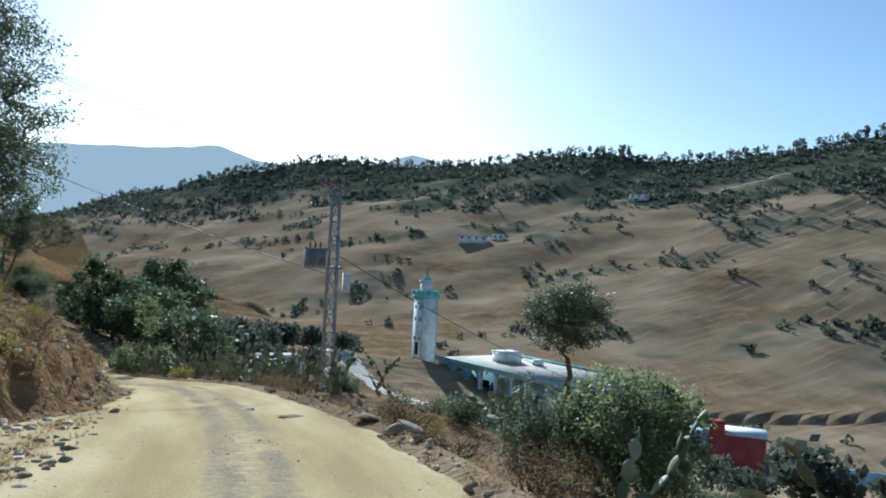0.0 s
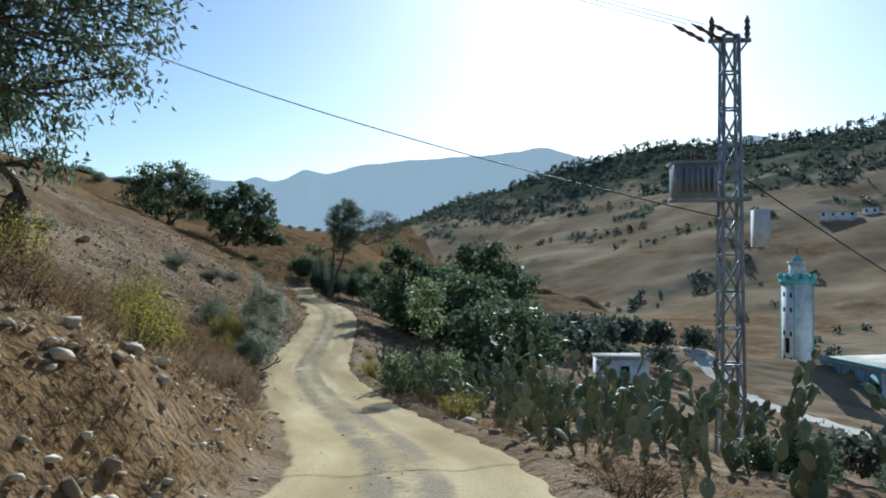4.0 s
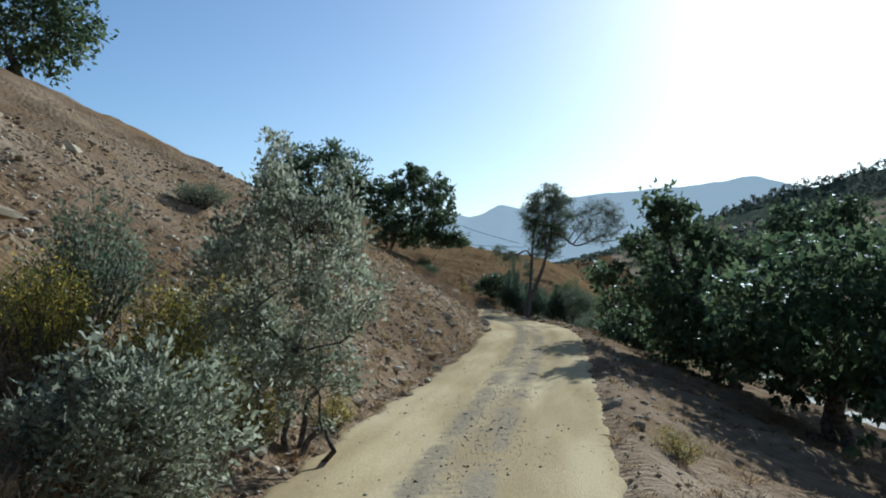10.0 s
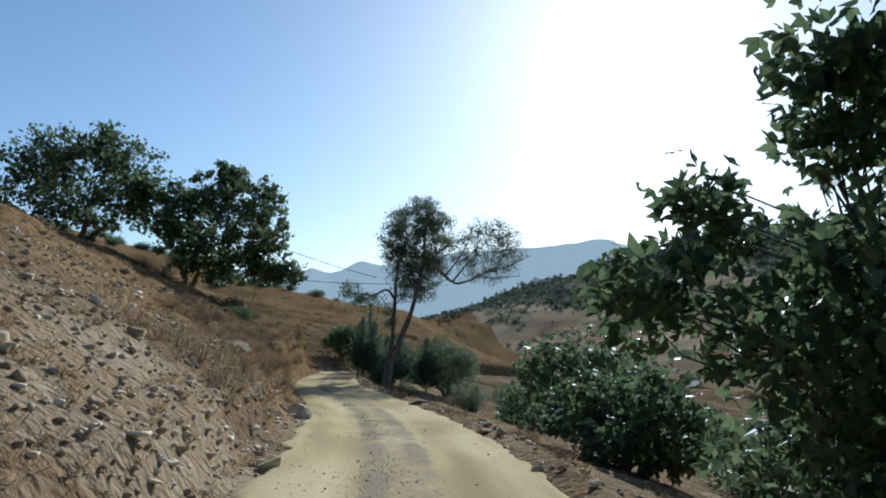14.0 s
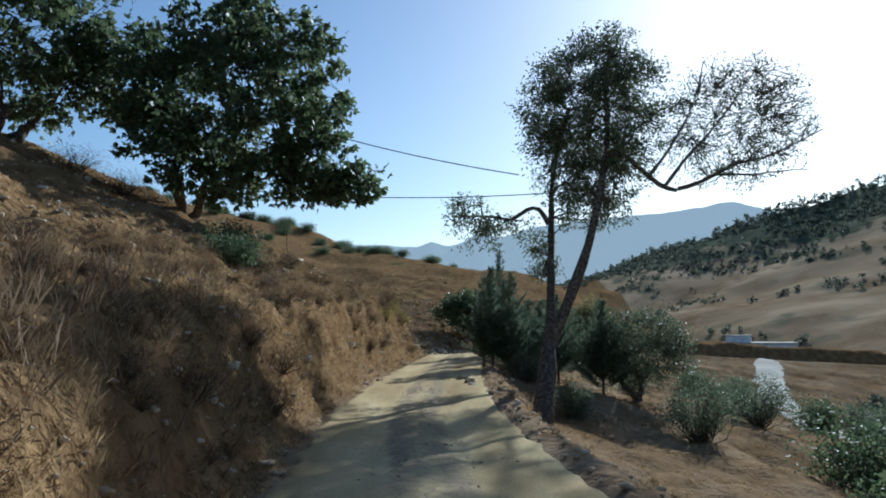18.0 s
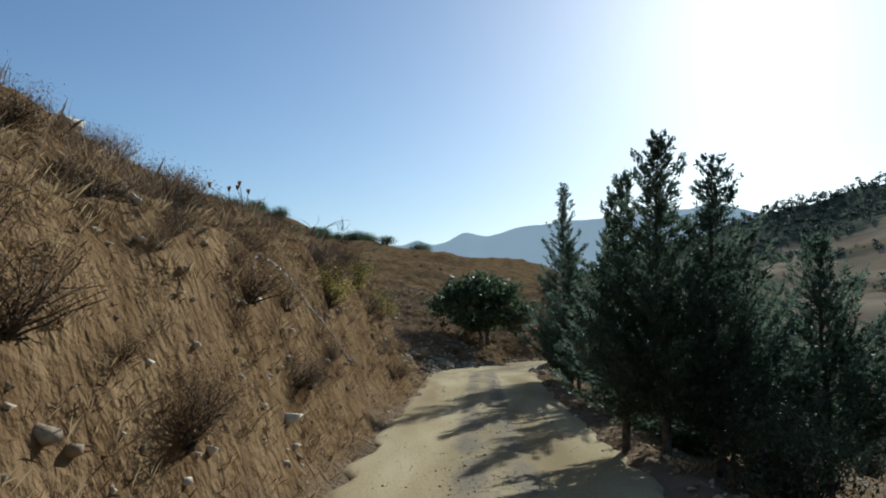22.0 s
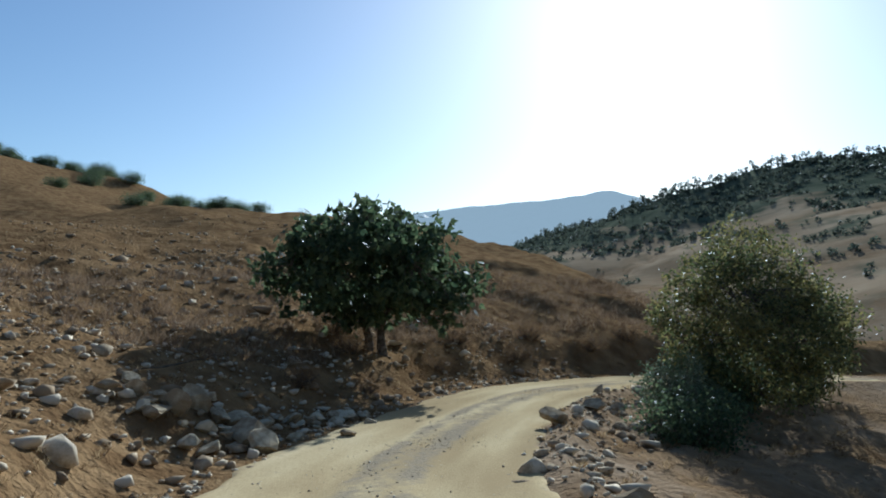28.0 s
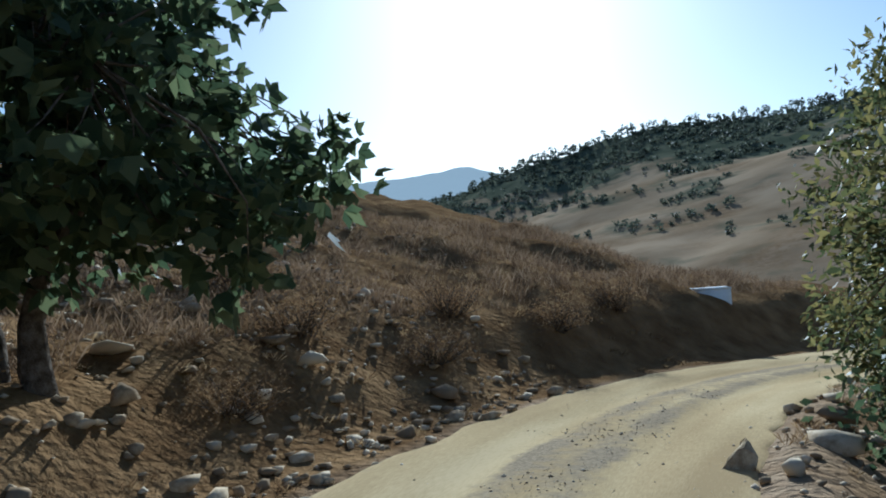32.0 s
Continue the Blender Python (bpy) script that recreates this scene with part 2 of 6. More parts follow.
def along(x, y):
    """For places x, y: the way along the road, the distance to the left of its centre, its height and half width there."""
    x, y = np.ravel(np.asarray(x, float)), np.ravel(np.asarray(y, float))
    s, d, z, w = (np.empty(len(x)) for _ in range(4))
    for k in range(0, len(x), 4000):
        px, py = x[k:k + 4000, None], y[k:k + 4000, None]
        u = np.clip(((px - LINE[:-1, 0]) * SEG[:, 0] + (py - LINE[:-1, 1]) * SEG[:, 1]) / LEN ** 2, 0, 1)
        ex, ey = px - LINE[:-1, 0] - u * SEG[:, 0], py - LINE[:-1, 1] - u * SEG[:, 1]
        q = ex ** 2 + ey ** 2
        i = q.argmin(1)
        r = np.arange(len(i))
        uu = u[r, i]
        past = (i == len(SEG) - 1) & (uu > 0.999)
        turn = np.where(past, beyond_end(px[:, 0], py[:, 0]), 0)
        side = np.where(SEG[i, 0] * ey[r, i] - SEG[i, 1] * ex[r, i] >= 0, 1, -1)
        side = np.where(past, np.where(turn >= 0, 1, -1), side)
        s[k:k + 4000] = ARC[i] + uu * LEN[i]
        d[k:k + 4000] = side * np.sqrt(q[r, i])
        z[k:k + 4000] = LINE[i, 2] + uu * (LINE[i + 1, 2] - LINE[i, 2])
        w[k:k + 4000] = LINE[i, 3] + uu * (LINE[i + 1, 3] - LINE[i, 3])
    return s, d, z, w


def wave(x, y, size, seed=0):
    """Smooth unevenness between -1 and 1, about size metres across."""
    a = 2.399 * (seed + 1)
    f = 6.2832 / size
    out = 0
    for k, amp in ((1.0, 0.42), (1.73, 0.29), (2.9, 0.17), (4.7, 0.12)):
        for j in range(2):
            b = a + k * 1.9 + j * 1.7
            out = out + amp * 0.5 * np.sin(f * k * (x * math.cos(b) + y * math.sin(b)) + 3 * b + 1.3 * np.sin(f * k * 0.6 * (x * math.sin(b) - y * math.cos(b)) + b))
    return out * 1.6


def ease(a, b, x):
    t = np.clip((x - a) / (b - a), 0, 1)
    return t * t * (3 - 2 * t)


# along the road: height and width of the cut bank, steepness of the hill above it, width of a flat verge, and the fall on the valley side
WAY = [-30, 8, 18, 26, 36, 70, 95, 110, 122, 140, 150, 160, 170, 186, 230]
BANK = [0.3, 0.3, 1.0, 1.2, 0.4, 0.5, 1.0, 1.8, 2.5, 2.9, 2.6, 0.6, 0.7, 1.2, 1.4]
BANK_W = [1.0, 1.0, 1.2, 1.4, 0.6, 0.7, 0.9, 1.2, 1.2, 1.3, 1.6, 1.6, 2.6, 2.6, 2.6]
HILL = [0.2, 0.25, 0.5, 0.55, 0.62, 0.60, 0.58, 0.56, 0.54, 0.52, 0.46, 0.29, 0.27, 0.32, 0.3]
REACH = [60, 60, 70, 75, 75, 75, 75, 72, 68, 66, 65, 65, 62, 55, 45]
FLAT = [6.0, 6.0, 1.2, 0.3, 0.2, 0.2, 0.2, 0.2, 0.1, 0.1, 0.3, 0.6, 0.6, 0.3, 0.3]
FALL = [0.30, 0.30, 0.30, 0.30, 0.34, 0.36, 0.34, 0.24, 0.22, 0.26, 0.30, 0.26, 0.22, 0.22, 0.22]
# crest of the wooded ridge across the valley: bearing left of +y, distance, height
CREST = [(60, 1500, -30), (40, 1100, -10), (31, 920, 8), (26.7, 850, 26), (22.8, 820, 49), (18.7, 800, 63), (16, 790, 78), (12.5, 800, 90), (9.7, 800, 100), (6, 760, 96), (1.4, 710, 89), (-2.4, 680, 90), (-7.9, 640, 94), (-12.6, 620, 94), (-15.4, 610, 88), (-20.3, 600, 89), (-27.3, 590, 98), (-35, 590, 112), (-60, 620, 120), (-100, 700, 120)]
CREST_LINE = spline([(-r * math.sin(radians(a)), r * math.cos(radians(a)), h) for a, r, h in CREST], 12)


def ground(x, y):
    """Height of the land at places x, y."""
    x, y = np.ravel(np.asarray(x, float)), np.ravel(np.asarray(y, float))
    s, d, z, w = along(x, y)
    left = d >= 0
    out = np.abs(d) - w
    flat = np.interp(s, WAY, FLAT) * (1 + 0.4 * wave(x, y, 5, 3))
    b, bw = np.interp(s, WAY, BANK), np.interp(s, WAY, BANK_W)
    m = np.interp(s, WAY, HILL)
    o = np.maximum(out - flat, 0)
    b = b * (1 + 0.10 * wave(x, y, 6, 1))
    reach = np.interp(s, WAY, REACH)
    hill = b * ease(0, 1, o / bw) + m * reach * (1 - np.exp(-np.maximum(o - 0.5 * bw, 0) / reach))
    rough = wave(x, y, 9, 2) * 0.25 * ease(0, 6, o) + wave(x, y, 2.2, 5) * 0.045 * ease(0.1, 1.5, o) + wave(x, y, 1.1, 7) * 0.012 * ease(0, 0.6, o) + wave(x, y, 1.7, 31) * 0.13 * ease(0.15, 0.8, o) * ease(9, 5, o) * ease(92, 108, s) * ease(160, 150, s) + wave(x, y, 45, 9) * 1.2 * ease(12, 60, o) - 0.2 * np.maximum(o - 150, 0) * ease(100, 175, s)
    beyond = 0.788 * (x + 92) + 0.616 * (y - 158)
    hill = hill - 0.38 * np.maximum(beyond - 9, 0) * ease(2, 14, o)
    hl = hill + rough
    # a broad hill farther on
    up = 88.5 - 0.403 * np.hypot(x + 408, y - 192)
    hl = hl + 0.5 * (up + np.sqrt(up * up + 100)) * ease(60, 110, o)
    k = np.interp(s, WAY, FALL)
    o2 = np.maximum(out - 0.25, 0)
    hr = 0.14 * np.exp(-((out - 0.45) / 0.35) ** 2) - k * 80 * (1 - np.exp(-o2 / 80)) + wave(x, y, 7, 4) * 0.22 * ease(0.5, 5, o2) + wave(x, y, 1.6, 6) * 0.07 * ease(0.2, 1, o2) + wave(x, y, 60, 8) * 0.7 * ease(20, 70, o2)
    hr = hr + 0.8 * ease(0, 5, o2) * ease(24, 9, o2) * ease(20, 28, s) * ease(52, 44, s)
    hr = hr - 1.1 * ease(0.3, 2.2, o2) * ease(32, 12, o2) * ease(106, 112, s) * ease(134, 126, s)
    share = np.where(s > ARC[-1] - 0.01, ease(-60, 60, beyond_end(x, y)), left)
    h = z + hr + (hl - hr) * share
    h = h - 0.05 * (1 - ease(-0.25, 0.12, out))
    # the ridge across the valley
    far = np.hypot(x + 40, y - 75) > 85
    if far.any():
        fx, fy = x[far], y[far]
        q = np.full(len(fx), 1e9)
        zc = np.zeros(len(fx))
        for a in CREST_LINE:
            r = np.hypot(fx - a[0], fy - a[1])
            near = r < q
            q[near], zc[near] = r[near], a[2]
        ridge = -30 + (zc + 30) * np.maximum(0, 1 - q / 450) ** 1.2 + wave(fx, fy, 150, 12) * 2.2 * ease(30, 150, q) * ease(480, 300, q) + wave(fx, fy, 40, 13) * 0.35 * ease(10, 60, q)
        hh = np.maximum(h[far], -48 + 3 * wave(fx, fy, 120, 14))
        gap = np.clip(0.5 + (ridge - hh) / 24, 0, 1)
        h[far] = hh + (ridge - hh) * gap + 6 * gap * (1 - gap)
        r0 = np.hypot(fx, fy)
        h[far] = h[far] - ease(950, 2200, r0) * np.maximum(h[far] + 50, 0) - ease(2000, 4500, r0) * 25
    return h


def mesh_from(name, verts, faces, mat=None, smooth=False):
    """A mesh from arrays; all faces have the same number of corners."""
    verts, faces = np.asarray(verts, np.float32), np.asarray(faces, np.int32)
    me = bpy.data.meshes.new(name)
    me.vertices.add(len(verts))
    me.vertices.foreach_set("co", verts.ravel())
    n, c = faces.shape
    me.loops.add(n * c)
    me.loops.foreach_set("vertex_index", faces.ravel())
    me.polygons.add(n)
    me.polygons.foreach_set("loop_start", np.arange(0, n * c, c, dtype=np.int32))
    if smooth:
        me.polygons.foreach_set("use_smooth", np.ones(n, bool))
    me.update(calc_edges=True)
    if mat:
        me.materials.append(mat)
    return me


def grid_faces(rows, cols):
    i = np.arange(rows - 1)[:, None] * cols + np.arange(cols - 1)[None]
    i = i.ravel()
    return np.stack([i, i + 1, i + cols + 1, i + cols], 1)


# ---------------------------------------------------------------- ground, road, far mountains
def spaced(lo, hi, step, grow, most):
    core = list(np.arange(lo, hi, step))
    up, down, a, b, st = [], [], hi, lo, step
    while a - hi < most:
        a, b = a + st, b - st
        up.append(a)
        down.append(b)
        st *= grow
    return np.array(down[::-1] + core + up)


U_DIR, V_DIR = np.array([-0.52, 0.854]), np.array([0.854, 0.52])
us = spaced(-12, 192, 0.45, 1.05, 4300)
vs = spaced(-13, 21, 0.26, 1.045, 4300)
UU, VV = np.meshgrid(us, vs, indexing="ij")
GX, GY = (UU * U_DIR[0] + VV * V_DIR[0]).ravel(), (UU * U_DIR[1] + VV * V_DIR[1]).ravel()
GZ = ground(GX, GY)
ground_mesh = mesh_from("ground", np.stack([GX, GY, GZ], 1), grid_faces(len(us), len(vs)), M_SOIL, True)
G_S, G_D, _, _ = along(GX, GY)
G_Q = np.full(len(GX), 1e9)
for a in CREST_LINE[::3]:
    G_Q = np.minimum(G_Q, np.hypot(GX - a[0], GY - a[1]))
scrub = ease(-25, -70, G_D) * (0.55 + 0.5 * ease(330, 80, G_Q) + 0.25 * wave(GX, GY, 110, 18)) * (1 - ease(1200, 2500, np.hypot(GX, GY)))
undergrowth = scrub * (ease(210, 60, G_Q) * 0.85 + 0.7 * ease(-0.15, 0.4, wave(GX, GY, 90, 16) + 0.5 * wave(GX, GY, 35, 17)))
litter = np.where(G_D > 0, ease(80, 100, G_S) * (0.75 + 0.2 * wave(GX, GY, 7, 26)) + ease(50, 30, G_S) * 0.4 + 0.3, 0.3 * ease(85, 110, G_S) + 0.15) * ease(1.7, 2.6, np.abs(G_D))
attr = ground_mesh.attributes.new("litter", "FLOAT", "POINT")
attr.data.foreach_set("value", litter.astype(np.float32))
attr = ground_mesh.attributes.new("scrub", "FLOAT", "POINT")
attr.data.foreach_set("value", scrub.astype(np.float32))
attr = ground_mesh.attributes.new("undergrowth", "FLOAT", "POINT")
attr.data.foreach_set("value", undergrowth.astype(np.float32))
ground_ob = tagged(new("ground", ground_mesh), "dry brown hillside of stony soil and dead grass", "ground", kind="structure")

side = np.linspace(-1, 1, 57)
rx, ry, rz = [], [], []
RA = np.arange(ARC[0], ARC[ROAD_END - 1], 0.3)
RL = np.stack([np.interp(RA, ARC, LINE[:, k]) for k in range(4)], 1)
SMOOTH = np.hanning(11) / np.hanning(11).sum()
for k in range(4):
    RL[5:-5, k] = np.convolve(RL[:, k], SMOOTH, "valid")
nrm = np.gradient(RL[:, :2], axis=0)
nrm = np.stack([-nrm[:, 1], nrm[:, 0]], 1) / np.hypot(nrm[:, 0], nrm[:, 1])[:, None]
wide = RL[:, 3:4] + 0.2 + ease(0.75, 1.0, np.abs(side))[None] * np.where(side[None] > 0, 0.28 * wave(RA[:, None], 0, 2.6, 21), 0.28 * wave(RA[:, None], 50, 2.3, 24))
flat_now = np.interp(RA, WAY, FLAT)[:, None]
lat = side[None] * wide + np.where(side[None] > 0, side[None] * np.maximum(flat_now - 0.5, 0), 0)
RX, RY = RL[:, :1] + nrm[:, :1] * lat, RL[:, 1:2] + nrm[:, 1:2] * lat
rut = -0.045 * (np.exp(-((lat - 0.75) / 0.34) ** 2) + np.exp(-((lat + 0.75) / 0.34) ** 2))
edge = -0.16 * ease(0.86, 1.0, np.abs(side))[None]
RZ = RL[:, 2:3] + 0.03 + rut + edge + 0.010 * wave(RX, RY, 4.3, 23)
road_mesh = mesh_from("road", np.stack([RX.ravel(), RY.ravel(), RZ.ravel()], 1), grid_faces(len(RL), len(side))[:, ::-1], M_ROAD, True)
road_uv = road_mesh.uv_layers.new(name="along")
corner = np.empty(len(road_mesh.loops), np.int32)
road_mesh.loops.foreach_get("vertex_index", corner)
road_uv.data.foreach_set("uv", np.stack([np.broadcast_to(lat, RX.shape).ravel()[corner], np.repeat(RA * 0.16, len(side))[corner]], 1).astype(np.float32).ravel())
patchy = 0.75 + 0.5 * wave(RX, RY, 3.1, 27)
grav = 0.85 * patchy * np.exp(-((np.abs(lat) - 0.38) / 0.22) ** 2) + 0.22 * np.exp(-(lat / 0.25) ** 2) + 0.3 * ease(0.8, 0.97, np.abs(side))[None] - 0.3 * np.exp(-((np.abs(lat) - 0.95) / 0.35) ** 2) + 0.12 + 0.12 * wave(RX, RY, 1.3, 28)
attr = road_mesh.attributes.new("gravelly", "FLOAT", "POINT")
attr.data.foreach_set("value", np.broadcast_to(grav, lat.shape).ravel().astype(np.float32))
tagged(new("road", road_mesh), "pale sandy dirt track with two wheel ruts and gravel", "road", kind="structure")

# bearing left of +y and height above the horizon, in degrees
FAR_LINE = [(75, 4.2), (60, 4.6), (50, 5.0), (44.6, 5.28), (42.3, 5.13), (38.9, 5.0), (37.8, 5.35), (36.7, 5.0), (35.6, 5.3), (34.4, 5.95), (33.5, 5.75), (32.6, 5.65), (30.1, 6.33), (26.8, 6.66), (23.5, 6.88), (20.2, 7.08), (18.2, 7.3), (17.1, 7.57), (16.2, 7.5), (15.3, 7.2), (13.2, 6.65), (9, 6.2), (5, 6.9), (2.3, 7.95), (0.8, 7.6), (-3, 6.0), (-20, 5.0), (-60, 4.0), (-100, 3.0)]


def mountains(name, dist, lower, mat, label, rugged):
    az = np.linspace(75, -100, 520)
    el = np.interp(-az, [-a for a, _ in FAR_LINE], [e for _, e in FAR_LINE]) - lower
    el = el + rugged * (np.sin(az * 1.7) * 0.5 + np.sin(az * 4.3 + 1) * 0.3 + np.sin(az * 9.1) * 0.12)
    v = []
    rows = 14
    for k in range(rows):
        f = k / (rows - 1)
        r = dist * (0.72 + 0.28 * f) + 60 * np.sin(az * 2.3 + k) * (1 - f)
        h = np.tan(np.radians(el)) * dist * f ** 1.15 - 60 * (1 - f) + 35 * np.sin(az * 1.9 + 2.2 * k) * f * (1 - f)
        v.append(np.stack([-r * np.sin(np.radians(az)) - 40, r * np.cos(np.radians(az)) + 60, h], 1))
    me = mesh_from(name, np.vstack(v), grid_faces(rows, len(az)), mat, True)
    return tagged(new(name, me), label, "mountain", kind="structure")


# The haze is put in as an even blue-grey glow of the surface.
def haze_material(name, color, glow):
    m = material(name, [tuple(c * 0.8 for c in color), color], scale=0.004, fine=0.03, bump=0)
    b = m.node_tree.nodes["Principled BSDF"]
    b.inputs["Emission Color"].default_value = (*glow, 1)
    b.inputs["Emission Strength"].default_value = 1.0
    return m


M_RANGE = haze_material("haze_glow_range", (0.09, 0.10, 0.09), (0.245, 0.28, 0.29))
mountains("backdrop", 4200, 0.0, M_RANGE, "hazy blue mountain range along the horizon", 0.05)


# ---------------------------------------------------------------- builders
def part(name, me, parent, label="", at=None):
    """One mesh object under a thing or a part."""
    ob = new(name, me)
    ob.parent = parent
    if at is not None:
        ob.matrix_basis = at
    if label:
        ob["label"] = label
    return ob


def thing(name, x, y, z, label, category, group="", turn=0.0):
    root = new(name)
    root.empty_display_size = 0.2
    root.matrix_basis = pose(x, y, z, 0, 0, turn)
    return tagged(root, label, category, group)


def height(x, y):
    return float(ground([x], [y])[0])


def tube(points, radii, sides=7):
    """Corners and four-cornered faces of a round limb along the points."""
    p = np.array(points, float)
    r = np.broadcast_to(np.asarray(radii, float), (len(p),))
    t = np.gradient(p, axis=0)
    t /= np.linalg.norm(t, axis=1)[:, None] + 1e-9
    a = np.cross(t, (0.31, 0.17, 0.93))
    weak = np.linalg.norm(a, axis=1) < 0.1
    a[weak] = np.cross(t[weak], (0.93, 0.2, 0.1))
    a /= np.linalg.norm(a, axis=1)[:, None]
    b = np.cross(t, a)
    ang = np.linspace(0, 2 * math.pi, sides, endpoint=False)
    v = p[:, None] + r[:, None, None] * (np.cos(ang)[None, :, None] * a[:, None] + np.sin(ang)[None, :, None] * b[:, None])
    f = []
    for i in range(len(p) - 1):
        for k in range(sides):
            f.append((i * sides + k, i * sides + (k + 1) % sides, (i + 1) * sides + (k + 1) % sides, (i + 1) * sides + k))
    return v.reshape(-1, 3), np.array(f)


def joined(pieces):
    """Several (corners, faces) in one."""
    vs_, fs_, n = [], [], 0
    for v, f in pieces:
        vs_.append(np.asarray(v, float))
        fs_.append(np.asarray(f) + n)
        n += len(v)
    return np.vstack(vs_), np.vstack(fs_)


def box(x0, y0, z0, x1, y1, z1):
    v = [(x0, y0, z0), (x1, y0, z0), (x1, y1, z0), (x0, y1, z0), (x0, y0, z1), (x1, y0, z1), (x1, y1, z1), (x0, y1, z1)]
    f = [(0, 3, 2, 1), (4, 5, 6, 7), (0, 1, 5, 4), (1, 2, 6, 5), (2, 3, 7, 6), (3, 0, 4, 7)]
    return np.array(v, float), np.array(f)


def beam(a, b, w, h=None):
    """A square bar from a to b."""
    a, b = Vector(a), Vector(b)
    v, f = box(-w / 2, -(h or w) / 2, 0, w / 2, (h or w) / 2, (b - a).length)
    m = Matrix.Translation(a) @ (b - a).to_track_quat("Z", "Y").to_matrix().to_4x4()
    return np.array([m @ Vector(q) for q in v]), f


def bevelled(name, pieces, mat, smooth=False):
    v, f = joined(pieces)
    return mesh_from(name, v, f, mat, smooth)


def leaves(centres, size, rng, droop=0.25, aspect=0.45, lobes=1, out=None):
    """Folded leaves round the given centres, each of one or three pointed lobes."""
    n = len(centres)
    d = rng.normal(size=(n, 3))
    if out is not None:
        d = d * 0.7 + out
    d[:, 2] -= droop
    d /= np.linalg.norm(d, axis=1)[:, None]
    side = np.cross(d, rng.normal(size=(n, 3)))
    side /= np.linalg.norm(side, axis=1)[:, None] + 1e-9
    up = np.cross(side, d)
    s = size * rng.uniform(0.65, 1.25, n)[:, None]
    vv, ff, k = [], [], 0
    for turn in ([0.0] if lobes == 1 else [0.0, 0.85, -0.85]):
        dd = d * math.cos(turn) + side * math.sin(turn)
        ss = side * math.cos(turn) - d * math.sin(turn)
        ln = s * (1.0 if turn == 0 else 0.8)
        a = centres
        b = centres + dd * ln * 0.5 + ss * ln * aspect * 0.5 + up * ln * 0.08
        c = centres + dd * ln
        e = centres + dd * ln * 0.5 - ss * ln * aspect * 0.5 + up * ln * 0.08
        vv.append(np.stack([a, b, c, e], 1).reshape(-1, 3))
        i = np.arange(n)[:, None] * 4 + np.arange(4)[None] + k
        ff.append(i)
        k += 4 * n
    return np.vstack(vv), np.vstack(ff)


def inside(rng, n):
    """Places inside a unit ball, more of them near its skin."""
    d = rng.normal(size=(n, 3))
    d /= np.linalg.norm(d, axis=1)[:, None]
    return d * (rng.uniform(0.25, 1.0, n) ** 0.55)[:, None]


def bent(a, b, rng, bow=0.15, n=6):
    """A crooked way from a to b."""
    a, b = np.array(a, float), np.array(b, float)
    t = np.linspace(0, 1, n)[:, None]
    off = rng.normal(size=3) * np.linalg.norm(b - a) * bow
    wig = rng.normal(size=(n, 3)) * np.linalg.norm(b - a) * 0.025
    wig[0] = wig[-1] = 0
    return a + (b - a) * t + off * (4 * t * (1 - t)) * 0.5 + wig


